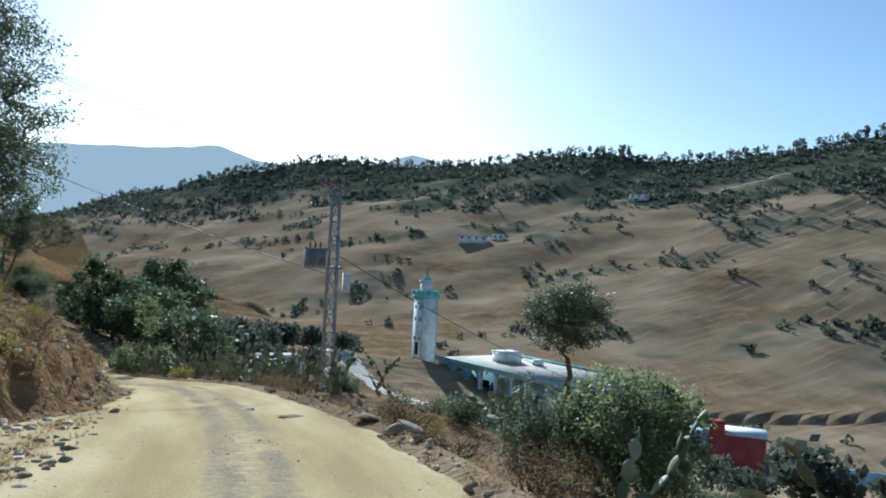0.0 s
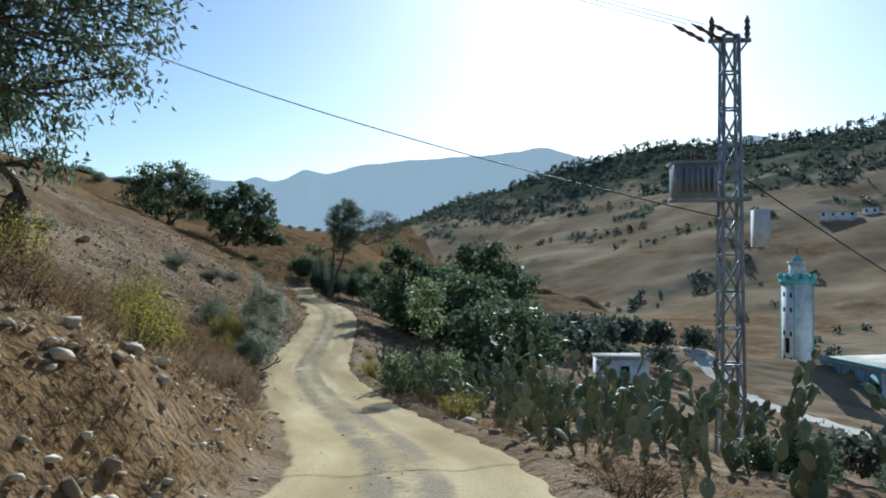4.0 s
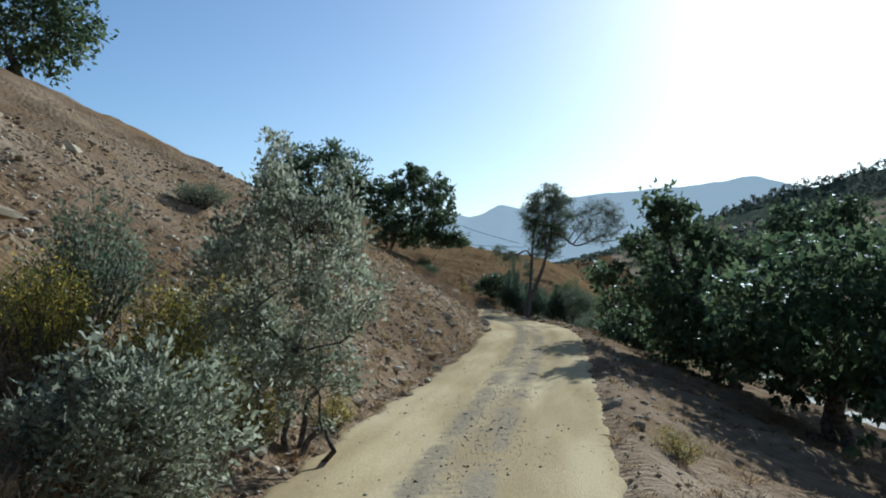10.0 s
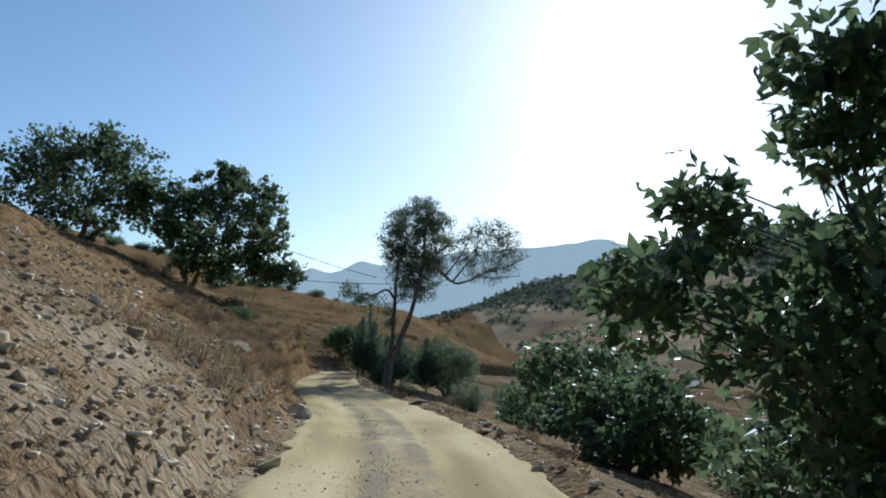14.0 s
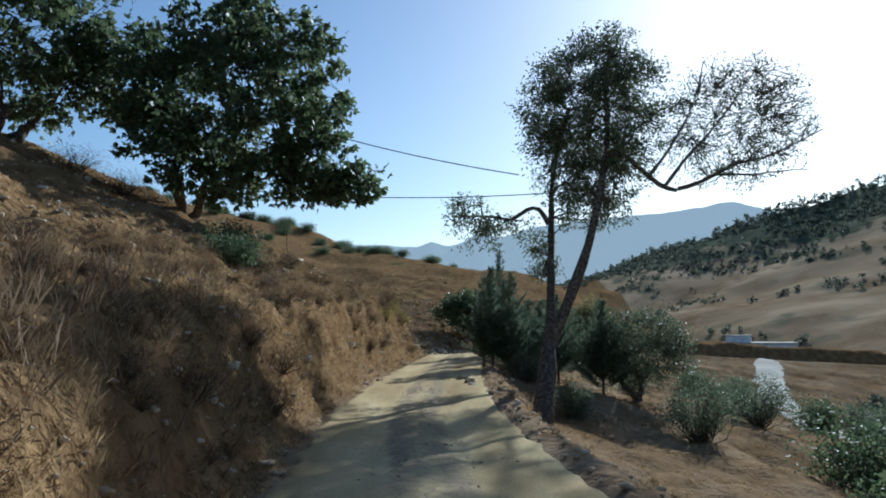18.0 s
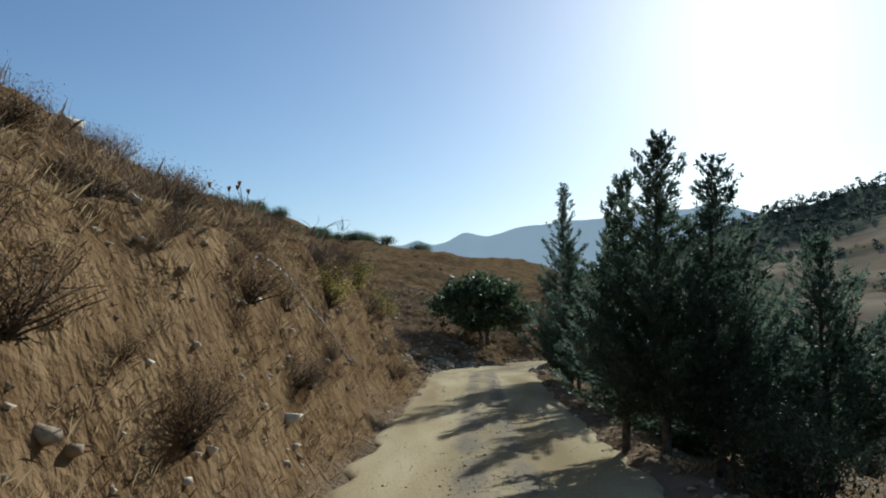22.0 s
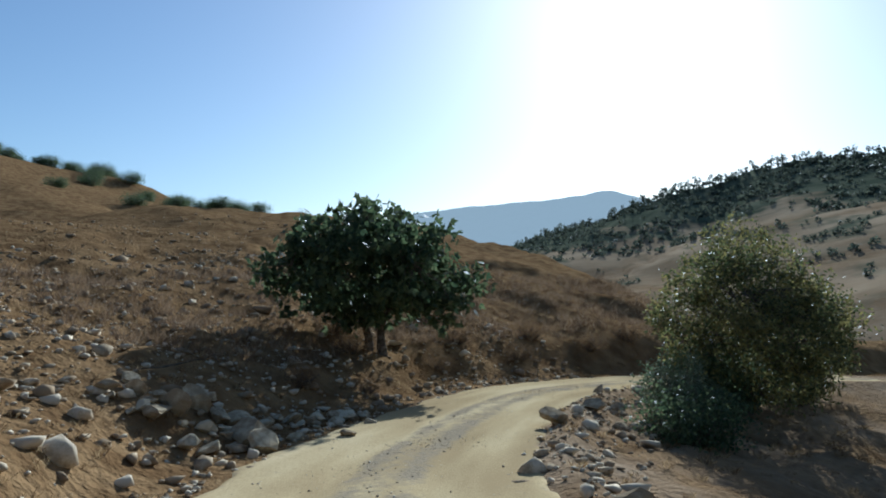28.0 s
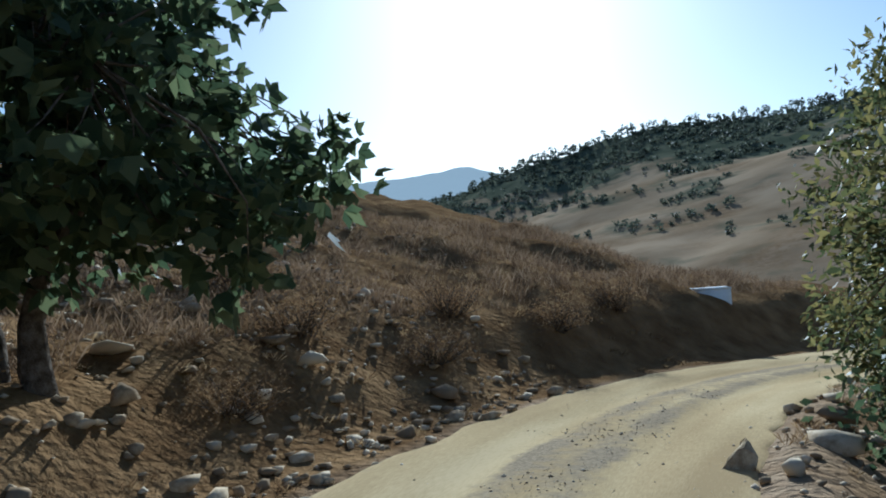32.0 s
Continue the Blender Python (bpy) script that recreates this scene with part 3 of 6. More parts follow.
def tree(name, x, y, label, crown_at, crown_r, trunk_r, stems, fork, mat, seed, limbs=9, twigs=70, per_twig=60, clump=0.5, leaf=0.14, lobes=1, aspect=0.45, z=None, category="tree", squash=1.0, droop=0.25, lumps=(), ways=(), twig_r=0.005):
    """A tree: crooked stems from its foot to a fork, limbs that branch through the crown, twigs, and leaves in clumps at their ends. crown_at, fork, ways: from the foot."""
    rng = np.random.default_rng(seed)
    z = height(x, y) - 0.1 if z is None else z
    root = thing(name, x, y, z, label, category)
    wood, nodes, thick = [], [], []
    c, r = np.array(crown_at, float), np.array(crown_r, float)
    for k in range(0 if ways else stems):
        foot = np.array((rng.normal() * trunk_r * (1.2 if stems > 1 else 0), rng.normal() * trunk_r * (1.2 if stems > 1 else 0), -0.15))
        top = np.array(fork, float) + (rng.normal(size=3) * (0.5, 0.5, 0.3) if stems > 1 else 0)
        way = bent(foot, top, rng, 0.12, 8)
        rad = np.linspace(trunk_r, trunk_r * 0.68, 8)
        rad[0] *= 1.35
        wood.append(tube(way, rad, 9))
        nodes.append(top)
        thick.append(trunk_r * 0.6)
    for points, r0, r1, free in ways:
        q = spline([(*p, 0.0) for p in points], 0.25)[:, :3]
        q = q + np.cumsum(rng.normal(size=q.shape) * 0.012, 0)
        rad = np.linspace(r0, r1, len(q)) * (1 + 0.1 * np.sin(np.arange(len(q)) * 1.7))
        wood.append(tube(q, rad, 9))
        for i in range(int(len(q) * free), len(q)):
            nodes.append(q[i])
            thick.append(rad[i] * 0.7)
    trunk_v, trunk_f = joined(wood)
    wood, tips = [], []
    goals = c + inside(rng, limbs) * r * 0.78
    heart = np.mean(nodes, 0)
    for target in goals[np.argsort(np.linalg.norm(goals - heart, axis=1))]:
        far_ = np.linalg.norm(np.array(nodes) - target, axis=1)
        k = int((far_ + 1.2 * np.maximum(0, np.array(nodes)[:, 2] - target[2])).argmin())
        way = bent(nodes[k], target, rng, 0.2, 7)
        r0 = min(thick[k], 0.03 + 0.035 * far_[k])
        rad = np.linspace(r0, max(0.012, r0 * 0.3), 7)
        wood.append(tube(way, rad, 6))
        for i in (2, 3, 4, 5, 6):
            nodes.append(way[i])
            thick.append(rad[i] * 0.85)
        tips += [way[3], way[4], way[5], way[6]]
    tips = np.array(tips + [n for n in nodes if n[2] > 0.6 * fork[2]])
    spots = c + inside(rng, twigs) * r
    for at, rr, n in lumps:
        spots = np.vstack([spots, np.array(at) + inside(rng, n) * np.array(rr)])
    keep = []
    for q in spots:
        if q[2] < 0.3:
            q[2] = 0.3 + rng.uniform(0, 0.3)
        near = tips[np.linalg.norm(tips - q, axis=1).argmin()]
        way = bent(near, q, rng, 0.2, 4)
        wood.append(tube(way, np.linspace(max(twig_r, min(0.03, trunk_r * 0.11)), twig_r, 4), 4))
        keep.append(q)
    keep = np.array(keep)
    cen = np.repeat(keep, per_twig, 0)
    cen = cen + np.clip(rng.normal(size=cen.shape), -1.7, 1.7) * clump * np.array([1, 1, 0.75 * squash]) * rng.uniform(0.55, 1.15, len(keep)).repeat(per_twig)[:, None]
    out = cen - c
    out = out / (np.linalg.norm(out, axis=1)[:, None] + 1e-6)
    lv, lf = leaves(cen, leaf, rng, droop, aspect, lobes, out * 0.5)
    part("trunk", mesh_from("trunk", trunk_v, trunk_f, M_BARK, True), root)
    bv, bf = joined(wood)
    part("branching", mesh_from("branching", bv, bf, M_BARK, True), root)
    part("crown", mesh_from("crown", lv, lf, mat), root)
    return root


def shrub_meshes(kind, seed, r, h, stems, n_leaf, leaf, mat, aspect=0.4, upright=0.0, clump=0.13):
    """The twigs and the leaves of a shrub about r wide to each side and h high."""
    rng = np.random.default_rng(seed)
    wood, spots = [], []
    for k in range(stems):
        a = rng.uniform(0, 6.283)
        q = rng.uniform(0.1, 1.0) ** 0.6
        tip = np.array((math.cos(a) * r * q * (1 - upright), math.sin(a) * r * q * (1 - upright), h * (1 - 0.55 * q * q) * rng.uniform(0.7, 1.1)))
        way = bent((rng.normal() * 0.06, rng.normal() * 0.06, -0.08), tip, rng, 0.18, 6)
        wood.append(tube(way, np.linspace(0.013, 0.003, 6), 4))
        spots += [way[2], way[3], way[4], way[5], (way[4] + way[5]) / 2, (way[3] + way[4]) / 2]
    spots = np.array(spots)
    pick = rng.integers(0, len(spots), n_leaf)
    cen = spots[pick] + np.clip(rng.normal(size=(n_leaf, 3)), -1.3, 1.3) * clump * (r + h)
    cen[:, 2] = np.abs(cen[:, 2]) + 0.02
    lv, lf = leaves(cen, leaf, rng, -0.1, aspect, 1, None)
    wv, wf = joined(wood)
    return mesh_from(kind + "_twigs", wv, wf, M_BARK, True), mesh_from(kind + "_leaves", lv, lf, mat)


def shrub(name, meshes, x, y, size, label, category="shrub", turn=0.0, tall=1.0, group=""):
    root = thing(name, x, y, height(x, y) - 0.05, label, category, group, turn)
    root.scale = (size, size, size * tall)
    part("stem", meshes[0], root)
    part("foliage", meshes[1], root)
    return root


def stone_mesh(name, seed, mat, cuts=2, flat=0.7):
    """A broken stone: a ball whose corners are pushed about and cut by planes."""
    rng = np.random.default_rng(seed)
    bm = bmesh.new()
    bmesh.ops.create_icosphere(bm, subdivisions=cuts, radius=1.0)
    planes = [(Vector(rng.normal(size=3)).normalized(), rng.uniform(0.28, 0.75)) for _ in range(11)]
    for v in bm.verts:
        v.co *= rng.uniform(0.9, 1.1)
        for n, d in planes:
            e = v.co.dot(n) - d
            if e > 0:
                v.co -= n * e * 0.95
        v.co.z *= flat
    me = bpy.data.meshes.new(name)
    bm.to_mesh(me)
    bm.free()
    me.materials.append(mat)
    return me


ROCKS = [stone_mesh("rock", 40 + i, M_ROCK, 2, (0.8, 0.65, 0.5, 0.75)[i % 4]) for i in range(8)]
rock_turn = np.random.default_rng(5)


def rock(x, y, size, label="pale grey broken rock on the dry verge", stretch=(1, 1, 1), lift=0.0, group=""):
    z = height(x, y)
    ob = new("rock", ROCKS[int(rock_turn.integers(0, 8))])
    ob.matrix_basis = Matrix.LocRotScale((x, y, z + size * 0.28 * stretch[2] + lift), Euler((rock_turn.uniform(-0.2, 0.2), rock_turn.uniform(-0.2, 0.2), rock_turn.uniform(0, 6.28))), (size * stretch[0], size * stretch[1], size * stretch[2]))
    return tagged(ob, label, "rock", group)


# ---------------------------------------------------------------- trees
tree("olive_tree", -16.6, 26.6, "large grey-green olive tree leaning over the bend of the track", (-0.1, -1.2, 6.8), (3.7, 3.7, 5.2), 0.3, 1, (0.2, -0.1, 1.8), M_OLIVE, 1, limbs=22, twigs=460, per_twig=85, clump=0.34, leaf=0.16, aspect=0.36)
tree("fig_tree", -77.2, 103.4, "dark green fig tree leaning out from the bank over the track", (4.3, -0.6, 4.3), (5.2, 4.6, 4.2), 0.22, 3, (1.4, -0.2, 1.5), M_FIG, 2, limbs=30, twigs=360, per_twig=26, clump=0.30, leaf=0.29, lobes=3, aspect=0.5, droop=0.5, lumps=(((8.0, 1.9, 0.7), (1.2, 1.2, 1.3), 30), ((6.6, 1.0, 1.2), (1.4, 1.4, 1.0), 20), ((4.0, 0.0, 8.0), (2.0, 2.0, 1.0), 20)))
tree("fig_tree", -81.0, 97.6, "dark fig tree high on the stony slope", (-0.6, -0.4, 4.6), (6.0, 5.6, 3.9), 0.26, 3, (0.1, 0.1, 1.5), M_FIG, 3, limbs=24, twigs=330, per_twig=22, clump=0.42, leaf=0.30, lobes=3, aspect=0.5, lumps=(((3.6, 2.4, 2.8), (2.2, 2.2, 1.8), 50),))
# the tall tree forks low into two stems; one throws a crooked branch out towards the track
TALL = np.array((-60.2, 104.6, -7.0))
TALL_WAYS = [(np.array(w) - TALL, a, b, f) for w, a, b, f in (
    ([(-60.2, 104.6, -7.2), (-60.3, 105.0, -6.4), (-60.6, 105.8, -5.4), (-60.9, 106.4, -4.7)], 0.36, 0.27, 0.95),
    ([(-60.9, 106.4, -4.8), (-61.6, 107.9, -3.0), (-62.2, 109.0, -1.3), (-62.5, 109.6, 0.2), (-62.5, 109.9, 2.2), (-61.8, 109.9, 4.4)], 0.20, 0.09, 0.66),
    ([(-60.9, 106.4, -4.8), (-60.4, 107.0, -3.2), (-59.9, 107.7, -1.2), (-59.7, 108.2, 0.6), (-59.7, 109.0, 2.8), (-60.0, 109.6, 5.4)], 0.23, 0.08, 0.6),
    ([(-62.55, 109.5, -0.1), (-62.7, 109.0, 0.4), (-62.95, 108.5, 0.35), (-63.6, 108.4, 0.05), (-64.2, 108.2, 0.2), (-65.0, 107.4, 0.2)], 0.10, 0.03, 0.5))]
tall_tree = tree("tall_tree", *TALL[:2], "tall grey-green tree forked into two leaning stems beside the track", (-0.6, 5.4, 10.9), (2.8, 2.8, 3.6), 0.27, 1, (-0.3, 1.6, 6.0), M_OLIVE, 4, limbs=30, twigs=430, per_twig=80, clump=0.28, leaf=0.15, aspect=0.38, z=TALL[2], ways=TALL_WAYS, lumps=(((-4.8, 3.2, 7.3), (1.0, 0.9, 0.6), 14), ((-3.8, 3.8, 6.5), (1.5, 1.0, 0.8), 16), ((-2.4, 4.4, 5.4), (0.6, 0.6, 1.2), 16), ((-0.6, 4.8, 7.4), (1.6, 1.6, 0.9), 34)))
BARE = np.array((-60.7, 109.7, -7.0))
BARE_WAYS = [(np.array(w) - BARE, a, b, f) for w, a, b, f in (
    ([(-59.7, 108.8, 2.2), (-59.3, 109.8, 2.1), (-58.5, 110.7, 1.2), (-57.9, 110.95, 0.95)], 0.11, 0.08, 0.9),
    ([(-57.9, 110.95, 0.95), (-57.2, 111.1, 1.1), (-56.0, 111.5, 1.7), (-54.9, 112.5, 2.1), (-53.4, 113.8, 3.1)], 0.08, 0.02, 0.2),
    ([(-58.3, 110.8, 1.1), (-57.4, 111.3, 2.4), (-56.5, 111.8, 3.6), (-55.4, 112.2, 5.2)], 0.07, 0.02, 0.3),
    ([(-58.9, 110.5, 1.4), (-58.2, 111.4, 2.8), (-57.6, 111.9, 4.2), (-57.2, 112.1, 5.8)], 0.07, 0.02, 0.3),
    ([(-56.6, 111.3, 1.4), (-55.2, 111.9, 1.3), (-53.8, 112.7, 1.4)], 0.05, 0.015, 0.2))]
bare = tree("bare_limb", *BARE[:2], "half-bare limb with a wide fan of fine twigs", (4.6, 2.2, 10.3), (2.9, 2.4, 2.5), 0.11, 1, (3.0, 1.3, 8.2), M_OLIVE, 5, limbs=46, twigs=900, per_twig=10, clump=0.2, leaf=0.13, aspect=0.35, twig_r=0.009, z=BARE[2], ways=BARE_WAYS)
for ob in list(bare.children):
    ob.name = {"trunk": "limb", "branching": "branching", "crown": "sparse_crown"}[ob.name.split(".")[0]]
    ob.parent = tall_tree
    ob.matrix_basis = Matrix.Translation(Vector(BARE - TALL))
bpy.data.objects.remove(bare)
tree("leafy_tree", -63.2, 119.0, "dull green tree on the valley side below the track", (0, 0, 2.6), (2.8, 2.4, 2.0), 0.16, 2, (0, 0, 1.0), M_OLIVE, 25, limbs=16, twigs=240, per_twig=60, clump=0.34, leaf=0.15, aspect=0.4)
tree("fig_tree", -93.0, 147.6, "round dark green fig tree on two crooked trunks above the bend", (-0.6, -0.2, 3.0), (3.2, 3.1, 2.0), 0.17, 2, (0, 0, 1.3), M_FIG, 6, limbs=34, twigs=300, per_twig=17, clump=0.28, leaf=0.25, lobes=3, aspect=0.55, droop=0.45, lumps=(((1.7, 2.2, 2.3), (1.0, 1.0, 0.8), 20), ((2.2, 0.4, 1.7), (0.8, 0.8, 0.7), 12)),
     ways=[([(-0.35, -0.1, -0.2), (-0.3, -0.15, 0.6), (-0.55, -0.2, 1.3), (-1.0, -0.3, 2.2)], 0.17, 0.09, 0.45), ([(0.2, 0.1, -0.2), (0.1, 0.1, 0.7), (0.35, 0.2, 1.5), (0.9, 0.4, 2.4)], 0.16, 0.08, 0.45)])
tree("fig_tree", -30.6, 73.0, "big dark fig tree on the slope under the track", (-0.2, 0.5, 4.6), (3.8, 4.0, 2.9), 0.24, 3, (0, 0, 1.8), M_FIG, 7, limbs=24, twigs=230, per_twig=30, clump=0.42, leaf=0.27, lobes=3, aspect=0.5, droop=0.4, lumps=(((-1.7, -0.9, 8.3), (0.8, 0.8, 1.0), 20), ((-3.9, 0.8, 7.0), (0.4, 0.4, 0.7), 7), ((-4.2, -1.4, 5.6), (0.5, 0.5, 0.7), 8), ((-0.6, -0.2, 7.4), (0.8, 0.8, 0.5), 9)), z=-8.4)
tree("fig_tree", -27.6, 78.6, "dark spreading fig tree farther down the slope", (0, 0, 5.6), (4.2, 4.0, 3.0), 0.24, 3, (0, 0, 2.0), M_FIG, 28, limbs=20, twigs=180, per_twig=30, clump=0.45, leaf=0.28, lobes=3, aspect=0.5, droop=0.4, lumps=(((-2.0, 0.8, 8.7), (0.9, 0.9, 0.8), 16), ((0.4, 0.6, 8.9), (0.8, 0.8, 0.7), 12)), z=-8.9)
tree("fig_tree", -25.2, 66.8, "dark fig tree on the slope under the track", (0, 0, 4.2), (3.7, 3.8, 2.7), 0.22, 3, (0, 0, 1.6), M_FIG, 8, z=-8.2, limbs=16, twigs=170, per_twig=30, clump=0.45, leaf=0.27, lobes=3, aspect=0.5)
tree("fig_tree", -19.6, 60.5, "dark fig tree in the hollow under the track", (0, 0, 3.6), (3.3, 3.4, 2.6), 0.22, 2, (0, 0, 1.4), M_FIG, 9, z=-8.8, limbs=12, twigs=120, per_twig=34, clump=0.45, leaf=0.27, lobes=3, aspect=0.5)
tree("fig_tree", -38.0, 82.4, "low green fig bush under the edge of the track", (0, 0, 1.5), (2.5, 2.5, 1.3), 0.12, 3, (0, 0, 0.6), M_FIG, 10, limbs=10, twigs=90, per_twig=34, clump=0.32, leaf=0.23, lobes=3, aspect=0.5)
tree("fig_tree", -40.9, 86.8, "spreading green fig bush on the slope below the track", (0, 0, 2.3), (2.5, 2.5, 1.7), 0.12, 3, (0, 0, 0.8), M_FIG, 11, limbs=14, twigs=105, per_twig=24, clump=0.34, leaf=0.23, lobes=3, aspect=0.5, droop=0.4)
tree("fig_tree", -47.4, 100.9, "low green fig bush on the valley slope", (0, 0, 1.9), (2.4, 2.4, 1.7), 0.12, 3, (0, 0, 0.6), M_FIG, 36, limbs=12, twigs=110, per_twig=26, clump=0.34, leaf=0.23, lobes=3, aspect=0.5, droop=0.4)
tree("olive_tree", 7.4, 44.5, "dark round olive tree above the mosque", (0, 0, 5.6), (2.4, 2.4, 2.0), 0.2, 1, (0, 0, 3.2), M_OLIVE, 12, limbs=12, twigs=150, per_twig=70, clump=0.34, leaf=0.22, aspect=0.35, z=-6.4)
tree("olive_bush", 3.5, 14.1, "pale green wild olive bush below the verge", (0, 0, 1.45), (1.45, 1.4, 1.15), 0.06, 4, (0, 0, 0.5), M_LIGHT, 13, limbs=16, twigs=260, per_twig=70, clump=0.17, leaf=0.11, aspect=0.34, category="shrub")
tree("wild_olive", -28.0, 48.7, "tall grey-green wild olive bush on the stony bank", (0.1, -0.2, 2.0), (1.35, 1.35, 1.6), 0.05, 5, (0, 0, 0.5), M_SILVER, 33, limbs=22, twigs=260, per_twig=44, clump=0.13, leaf=0.095, aspect=0.42, category="shrub", droop=-0.5, lumps=(((0.2, -0.5, 3.6), (0.22, 0.22, 0.7), 16), ((-0.5, 0.1, 3.7), (0.2, 0.2, 0.8), 16), ((0.5, 0.4, 3.4), (0.2, 0.2, 0.7), 14)))
tree("wild_olive", -26.0, 45.3, "rounded silvery green bush at the foot of the bank", (0, 0, 1.0), (1.0, 1.0, 0.85), 0.04, 5, (0, 0, 0.4), M_SILVER, 34, limbs=16, twigs=170, per_twig=42, clump=0.12, leaf=0.08, aspect=0.42, category="shrub", droop=-0.3)
tree("sapling", -16.0, 42.1, "thin young tree rising out of a pale green thicket", (0.1, 0.0, 3.5), (0.6, 0.6, 1.2), 0.05, 1, (0.05, 0, 2.3), M_LIGHT, 14, limbs=8, twigs=50, per_twig=34, clump=0.16, leaf=0.12, aspect=0.5, category="tree", lumps=(((0, 0, 1.2), (1.7, 1.7, 0.9), 110),))
tree("oak_tree", -70.5, 62.5, "dark tree on the crest of the stony hill", (0, 0, 4.0), (4.6, 4.6, 3.3), 0.3, 2, (0, 0, 1.4), M_FIG, 15, limbs=9, twigs=110, per_twig=45, clump=0.6, leaf=0.45, aspect=0.5)
tree("leafy_tree", -82.2, 152.2, "thick green tree with yellowing leaves on the valley side", (0, 0, 2.8), (3.0, 3.4, 2.6), 0.15, 4, (0, 0, 1.0), M_LEAFY, 16, limbs=14, twigs=260, per_twig=80, clump=0.3, leaf=0.16, aspect=0.42, lumps=(((-0.6, 2.2, 5.2), (1.2, 1.2, 1.2), 25), ((1.4, -2.4, 2.4), (1.8, 1.8, 1.6), 45)))
tree("leafy_bush", -81.6, 158.8, "thick green bush with yellowing leaves beside the bend", (0, 0, 1.9), (2.2, 2.4, 1.8), 0.1, 4, (0, 0, 0.6), M_LEAFY, 26, limbs=12, twigs=150, per_twig=60, clump=0.3, leaf=0.14, aspect=0.42, category="bush")
tree("vine", -75.0, 124.6, "vine with large yellow autumn leaves under the cypresses", (0.1, 0, 2.0), (0.55, 0.55, 0.9), 0.03, 3, (0, 0, 0.6), M_YELLOW, 27, limbs=6, twigs=26, per_twig=4, clump=0.14, leaf=0.15, lobes=3, aspect=0.7, category="vine")


def cypress(x, y, tall, wide, seed, label, lean=0.0, skirt=1.0):
    """A young cypress: one straight stem, thin boughs that sweep out and up with gaps between, and small sprays of scale leaves."""
    rng = np.random.default_rng(seed)
    root = thing("cypress", x, y, height(x, y) - 0.1, label, "conifer", "cypresses along the track")
    grid = np.linspace(0, 1, 12)
    stem = np.array([(lean * t * t + 0.03 * math.sin(7 * t), 0.04 * math.sin(5 * t + seed), tall * t) for t in grid])
    part("trunk", bevelled("trunk", [tube(stem, np.linspace(0.03 + tall * 0.010, 0.006, 12), 7)], M_BARK, True), root)
    wood, cen, out = [], [], []
    n = int(46 + tall * 20)
    for k in range(n):
        t = 0.10 + 0.89 * k / n
        if t < 0.5:
            reach = wide * skirt * (1.0 - 1.35 * (t - 0.1)) * rng.choice([0.55, 0.8, 1.0, 1.15])
        else:
            reach = (wide * 0.30 * (1 - t) / 0.5 + 0.05) * rng.choice([0.4, 0.8, 1.2, 1.9])
        a = 2.4 * k + rng.uniform(-0.5, 0.5)
        at = np.array((np.interp(t, grid, stem[:, 0]), np.interp(t, grid, stem[:, 1]), tall * t))
        d = np.array((math.cos(a), math.sin(a), rng.uniform(0.05, 0.35) + 0.55 * t))
        across = np.array((-math.sin(a), math.cos(a), 0))
        m = 5
        curl = rng.uniform(0.25, 0.6)
        way = np.array([at + d * reach * u + np.array((0, 0, curl * reach * u * u)) for u in np.linspace(0, 1, m)])
        limb = tube(way, np.linspace(0.004 + 0.009 * min(1.0, reach), 0.003, m), 5)
        if t < 0.5:
            part("bough", bevelled("bough", [limb], M_BARK, True), root)
        else:
            wood.append(limb)
        for q in range(int(5 + 21 * reach) if t < 0.5 else int(3 + 16 * reach)):
            # side twigs, each a narrow pointed spray that bends upwards
            u0 = rng.uniform(0.12, 1.0)
            foot = at + d * reach * u0 + np.array((0, 0, curl * reach * u0 * u0))
            dd = d + across * rng.choice([-1, 1]) * rng.uniform(0.2, 0.9) + rng.normal(size=3) * 0.22
            dd[2] += 0.25 + curl * u0
            dd /= np.linalg.norm(dd)
            ln = (0.05 + 0.08 * min(1.0, 1.8 - 1.8 * t) + 0.26 * reach * (1.15 - 0.8 * u0)) * rng.uniform(0.6, 1.3)
            m2 = 12 + int(22 * ln)
            u = rng.uniform(0, 1, m2)
            p = foot + dd * ln * u[:, None] + rng.normal(size=(m2, 3)) * (0.035 * (1.1 - u))[:, None]
            cen.append(p)
            out.append(np.repeat(dd[None], m2, 0))
    cen, out = np.vstack(cen), np.vstack(out)
    lv, lf = leaves(cen, 0.072, rng, -0.1, 0.36, 1, out * 1.8)
    tagged(part("upper_growth", bevelled("upper_growth", wood, M_BARK, True), root), kind="stuff")
    part("foliage", mesh_from("foliage", lv, lf, M_CYPRESS), root)
    return root


cypress(-67.9, 113.5, 4.7, 1.5, 1, "dark green young cypress beside the track")
cypress(-67.4, 114.4, 4.8, 1.6, 2, "dark green young cypress with upswept boughs")
cypress(-68.7, 114.0, 4.3, 1.0, 3, "thin young cypress with a feathery top")
cypress(-64.2, 117.4, 4.6, 1.9, 4, "dark green young cypress in a clump")
cypress(-66.4, 117.0, 4.4, 2.0, 8, "dark bushy young cypress")
cypress(-71.9, 120.8, 5.0, 1.25, 5, "dark cypress with a pointed top beside the track")
cypress(-74.1, 122.9, 4.4, 1.0, 10, "small narrow cypress beside the track")
cypress(-76.9, 128.1, 7.4, 1.55, 6, "large dark cypress with long boughs sweeping out over the track", skirt=1.0)
cypress(-75.6, 126.4, 4.2, 1.6, 7, "dark bushy cypress at the edge of the slope")
cypress(-72.0, 123.6, 4.2, 1.9, 9, "dark bushy cypress below the verge")
cypress(-68.6, 119.4, 4.2, 2.2, 11, "dark bushy cypress below the verge")


